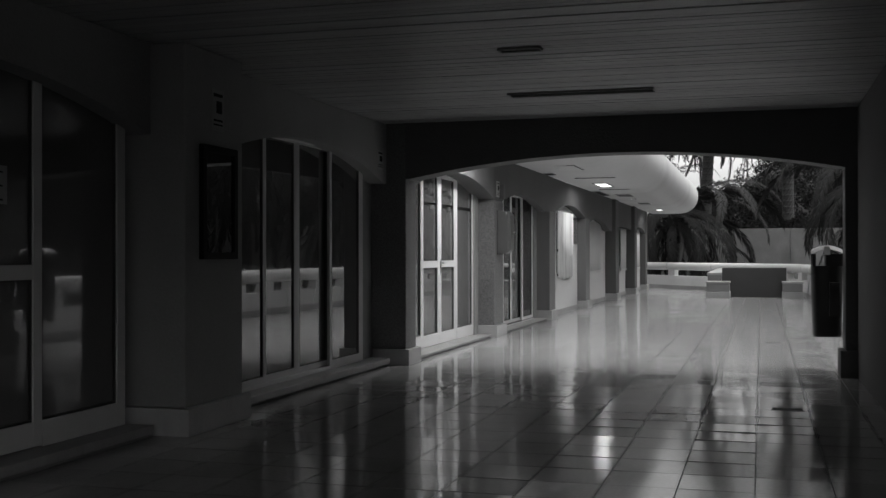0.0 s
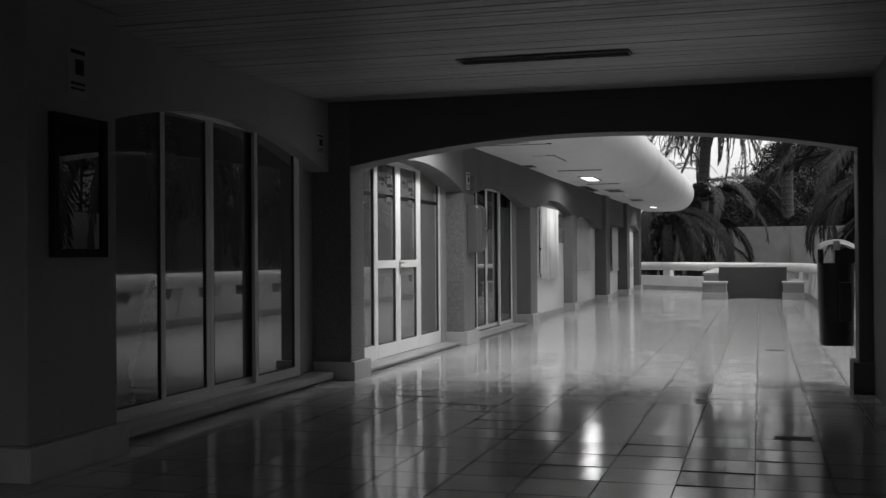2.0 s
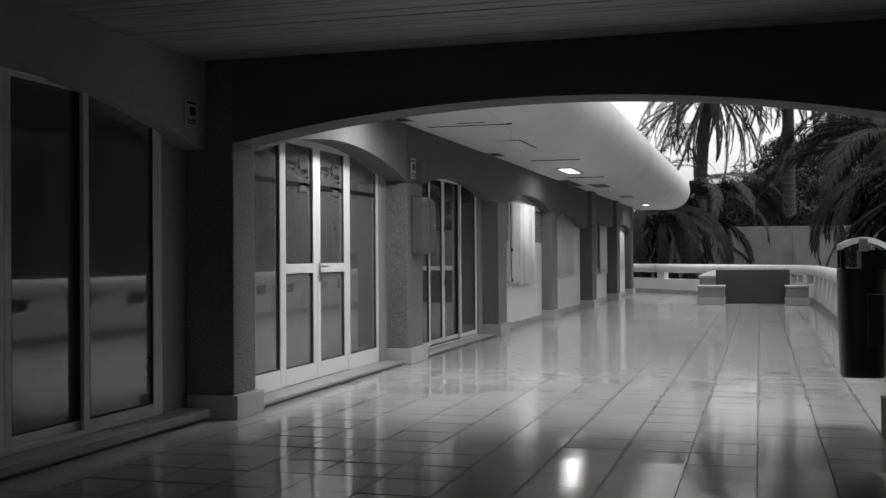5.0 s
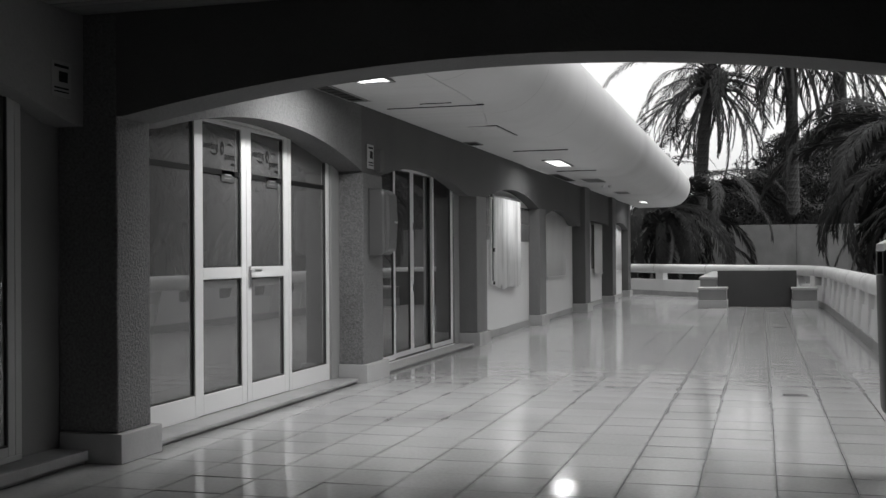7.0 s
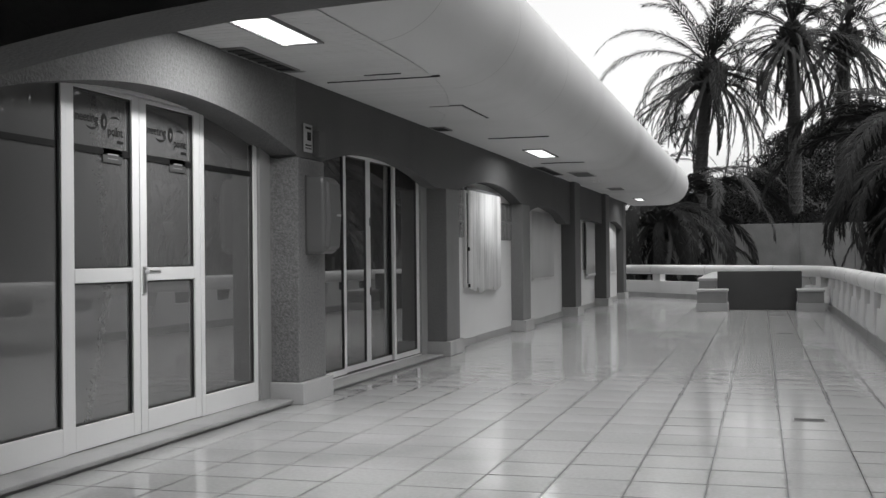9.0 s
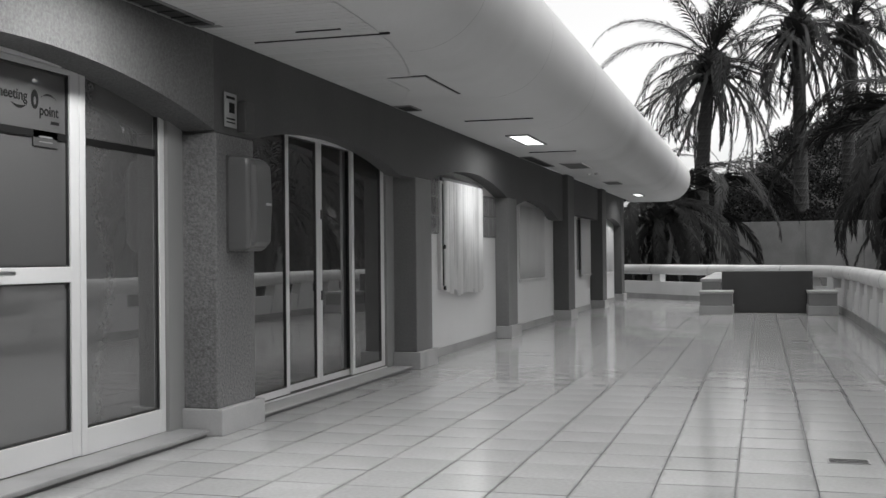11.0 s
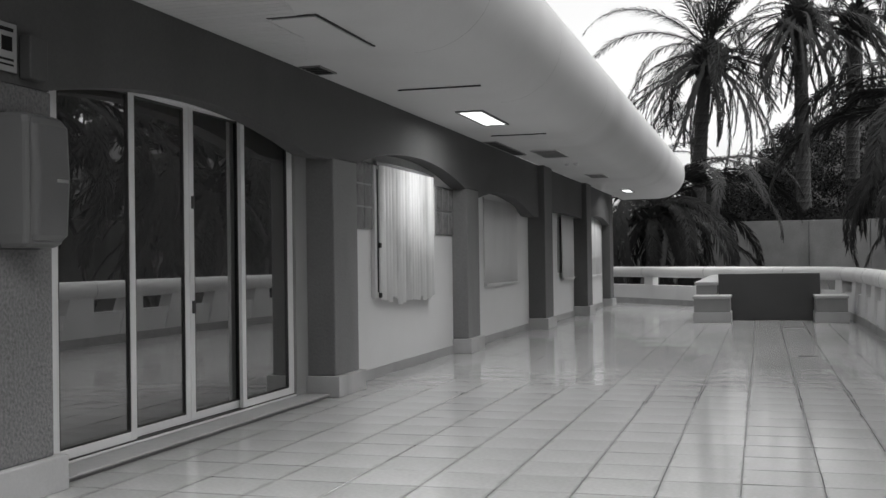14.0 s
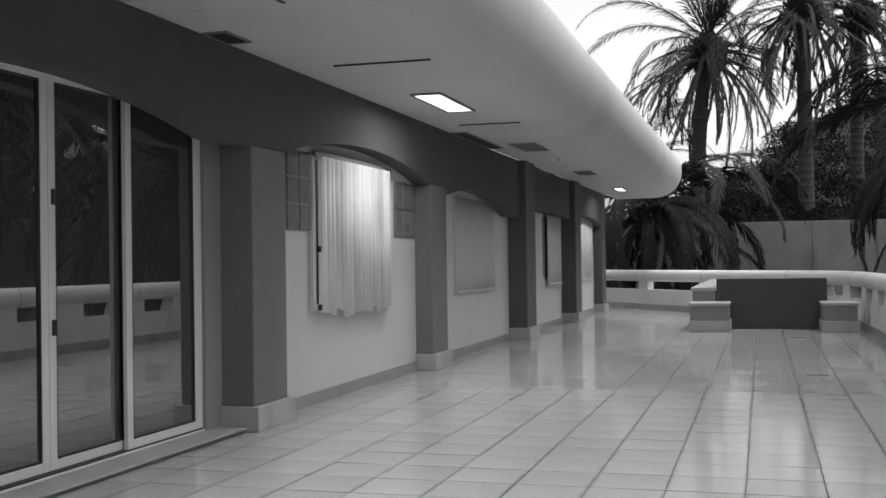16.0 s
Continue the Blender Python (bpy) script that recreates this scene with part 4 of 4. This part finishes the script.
for x0, x1 in ((-1.12, -0.50), (0.94, 1.46)):
    box_part("seat_base", M_BENCHTOP, g, x0 - 0.02, x1 + 0.02, 31.92, 32.74, 0.0, 0.18, 0.008)
    box_part("seat_body", M_BENCH, g, x0, x1, 31.95, 32.74, 0.18, 0.42, 0.008)
    box_part("seat_top", M_BENCHTOP, g, x0 - 0.02, x1 + 0.02, 31.92, 32.745, 0.42, 0.47, 0.01)
box_part("arm", M_BENCH, g, -1.12, -0.74, 32.76, 34.2, 0.0, 0.64, 0.008)
bm = bmesh.new()
bm_box(bm, -1.15, -0.72, 32.74, 34.22, 0.64, 0.70, 0.01)
for v in bm.verts:
    f = (v.co.y - 32.74) / 1.48
    v.co.z += 0.11 * f if v.co.z > 0.67 else 0.0
    v.co.x += 0.25 * f
part("arm_top", bm, M_BENCHTOP, g, "sloping pale cap")

# ---- litter bin on the pillar ----
g = root("litter_bin", "black plastic litter bin hung on the pillar", "bin")
bm = bmesh.new()
sec = []
for z, s in ((0.37, 0.86), (0.39, 0.9), (0.8, 0.97), (1.12, 1.0), (1.125, 1.0)):
    ring = []
    for k in range(24):
        a = 2 * math.pi * k / 24
        ca, sa = math.cos(a), math.sin(a)
        ex = 0.5
        ring.append(bm.verts.new((1.035 + 0.162 * s * math.copysign(abs(ca) ** ex, ca), 12.62 + 0.2 * s * math.copysign(abs(sa) ** ex, sa), z)))
    sec.append(ring)
for a, b in zip(sec, sec[1:]):
    for i in range(24):
        j = (i + 1) % 24
        bm.faces.new((a[i], a[j], b[j], b[i]))
bm.faces.new(sec[0][::-1])
bm.faces.new(sec[-1])
part("body", bm, M_BIN, g, smooth=True)
bm = bmesh.new()
for a in ((0.885, 0.92, 12.44, 12.48), (0.885, 0.92, 12.76, 12.80), (1.02, 1.18, 12.43, 12.81)):
    bm_box(bm, *a, 1.12, 1.25, 0.004)
part("hood_post", bm, M_BIN, g)
bm = bmesh.new()
vs = []
for k in range(11):
    u = k / 10
    xx = 0.885 + 0.30 * u
    zz = 1.245 + 0.075 * math.sin(math.pi * (0.12 + 0.76 * u))
    vs.append([bm.verts.new((xx, yy, zz + dz)) for yy, dz in ((12.41, -0.02), (12.83, -0.02), (12.80, 0.02), (12.44, 0.02))])
for a, b in zip(vs, vs[1:]):
    for i in range(4):
        j = (i + 1) % 4
        bm.faces.new((a[i], a[j], b[j], b[i]))
bm.faces.new(vs[0][::-1])
bm.faces.new(vs[-1])
part("lid", bm, M_LID, g, "pale shiny curved lid")
box_part("bracket", M_BIN, g, 1.05, 1.15, 12.335, 12.44, 0.6, 0.95, 0.004)
box_part("clasp", M_METAL, g, 1.0, 1.06, 12.40, 12.415, 1.24, 1.33, 0.003)

# ---- floor drains ----
for y, x0, x1 in ((9.45, 0.45, 0.68), (16.24, 0.43, 0.64), (25.28, 0.45, 0.64), (30.6, 0.38, 0.66)):
    g = root("floor_drain", "dark slotted floor drain between the tiles", "drain", "drains along the floor")
    box_part("frame", M_KERB, g, x0 - 0.01, x1 + 0.01, y - 0.08, y + 0.08, -0.012, 0.0035)
    for k in range(3):
        box_part("slot", M_DARK, g, x0, x1, y - 0.065 + k * 0.045, y - 0.035 + k * 0.045, 0.0035, 0.0045)

# ---- writing on the entrance panes ----
def lettering(text, y, z, size, parent, x):
    cu = bpy.data.curves.new("lettering", "FONT")
    cu.body, cu.size, cu.extrude, cu.offset = text, size, 0.0004, 0.0012
    cu.materials.append(M_INK)
    o = new("lettering", cu)
    o.parent = parent
    o.matrix_local = Matrix.Translation((x, y, z)) @ Matrix.Rotation(radians(90), 4, "Z") @ Matrix.Rotation(radians(90), 4, "X")
    return o


for y0 in (13.60, 14.42):
    g = root("door_sticker", "dark lettering and round emblem on the glass", "sticker", "stickers on the entrance")
    xs = XA - 0.0285
    lettering("meeting", y0 + 0.005, 2.082, 0.083, g, xs)
    lettering("point", y0 + 0.375, 2.019, 0.083, g, xs)
    bm = bmesh.new()
    bmesh.ops.create_circle(bm, cap_ends=True, segments=24, radius=0.045)
    bmesh.ops.scale(bm, vec=(0.75, 1.2, 1), verts=bm.verts)
    o = part("emblem", bm, M_INK, g)
    o.matrix_local = Matrix.Translation((xs, y0 + 0.335, 2.099)) @ Matrix.Rotation(radians(90), 4, "Z") @ Matrix.Rotation(radians(90), 4, "X")
    bm = bmesh.new()
    bmesh.ops.create_circle(bm, cap_ends=True, segments=16, radius=0.016)
    bmesh.ops.scale(bm, vec=(0.7, 1.5, 1), verts=bm.verts)
    o = part("emblem_core", bm, M_FILM, g)
    o.matrix_local = Matrix.Translation((xs + 0.001, y0 + 0.335, 2.092)) @ Matrix.Rotation(radians(90), 4, "Z") @ Matrix.Rotation(radians(90), 4, "X")
    for cy, cz, s0 in ((y0 + 0.20, 2.054, -1), (y0 + 0.46, 2.129, 1)):
        bm = bmesh.new()
        lo, hi = [], []
        for k in range(9):
            u = k / 8 - 0.5
            c = s0 * 0.03 * (1 - 4 * u * u)
            lo.append(bm.verts.new((u * 0.14, c - 0.002 - s0 * 0.012, 0)))
            hi.append(bm.verts.new((u * 0.14, c * 0.35 - s0 * 0.012 + 0.004 * s0, 0)))
        for k in range(8):
            bm.faces.new((lo[k], lo[k + 1], hi[k + 1], hi[k]))
        o = part("swoosh", bm, M_INK, g)
        o.matrix_local = Matrix.Translation((xs, cy, cz)) @ Matrix.Rotation(radians(90), 4, "Z") @ Matrix.Rotation(radians(90), 4, "X")
    box_part("caption", M_INK, g, xs - 0.0005, xs + 0.0005, y0 + 0.48, y0 + 0.555, 1.974, 1.992)
    box_part("hours_plate", M_PANEL, g, xs - 0.001, xs + 0.008, y0 + 0.31, y0 + 0.53, 1.839, 1.934, 0.002)
    box_part("hours_text", M_KERB, g, xs + 0.0085, xs + 0.009, y0 + 0.36, y0 + 0.48, 1.890, 1.900)
    box_part("hours_text", M_KERB, g, xs + 0.0085, xs + 0.009, y0 + 0.36, y0 + 0.48, 1.864, 1.870)

# ---- floor tiles, last ----
rt = random.Random(11)
tile_me = []
for v in range(4):
    bm = bmesh.new()
    h, g = TILE / 2 - (0.0025, 0.0035, 0.0048, 0.003)[v], TILE / 2 - (0.003, 0.0022, 0.004, 0.0028)[v]
    bm_box(bm, -h, h, -g, g, -0.012, 0.0, 0.0014)
    for f in bm.faces:
        f.material_index = 0 if f.normal.z > 0.9 else 1
    me = bpy.data.meshes.new("tile")
    bm.to_mesh(me)
    bm.free()
    me.materials.append(M_TILE_WORN)
    me.materials.append(M_JOINT)
    tile_me.append(me)
tv, tf = [], []
for i in range(-9, 5):
    for j in range(-52, 75):
        cx, cy = GX + (i + 0.5) * TILE, GY + (j + 0.5) * TILE
        if cx < -3.85 or cx > 1.8:
            continue
        tx, ty = rt.gauss(0, 0.005 if cy < 12.3 else 0.0025), rt.gauss(0, 0.005 if cy < 12.3 else 0.0025)
        # the polished floor falls a little towards its drain
        if cx > -0.9 and abs(cy - 9.45) < 1.6:
            tx += 0.007 if cy > 9.45 else -0.005
        near = 15.3 < cy < 23.8
        if near:
            o = new("tile", tile_me[rt.randrange(4)])
            o.parent = floor
            o.matrix_local = Matrix.Translation((cx + rt.uniform(-0.0015, 0.0015), cy + rt.uniform(-0.001, 0.001), rt.uniform(-0.0002, 0.0002))) @ Matrix.Rotation(tx, 4, "X") @ Matrix.Rotation(ty, 4, "Y")
        else:
            h, g = (TILE / 2 - 0.0022, TILE / 2 - 0.003) if cy < 12.3 else (TILE / 2 - rt.uniform(0.0022, 0.0048), TILE / 2 - rt.uniform(0.002, 0.004))
            b = 0.001
            k = len(tv)
            for dx, dy, z in ((-h, -g, -b), (h, -g, -b), (h, g, -b), (-h, g, -b), (-h + b, -g + b, 0), (h - b, -g + b, 0), (h - b, g - b, 0), (-h + b, g - b, 0)):
                tv.append((cx + dx, cy + dy, z - dx * math.tan(ty) + dy * math.tan(tx)))
            for dx, dy in ((-h, -g), (h, -g), (h, g), (-h, g)):
                tv.append((cx + dx, cy + dy, -0.012))
            tf.append((k + 4, k + 5, k + 6, k + 7))
            for a in range(4):
                c = (a + 1) % 4
                tf.append((k + a, k + c, k + 4 + c, k + 4 + a))
                tf.append((k + 8 + a, k + 8 + c, k + c, k + a))
me = bpy.data.meshes.new("tiles")
me.from_pydata(tv, [], tf)
me.materials.append(M_TILE)
me.materials.append(M_JOINT)
me.materials.append(M_TILE_WORN)
for k, f in enumerate(me.polygons):
    f.material_index = 1 if k % 9 else (0 if f.center.y < 12.3 else 2)
o = new("tiles", me)
o.parent = floor
o["kind"] = "stuff"
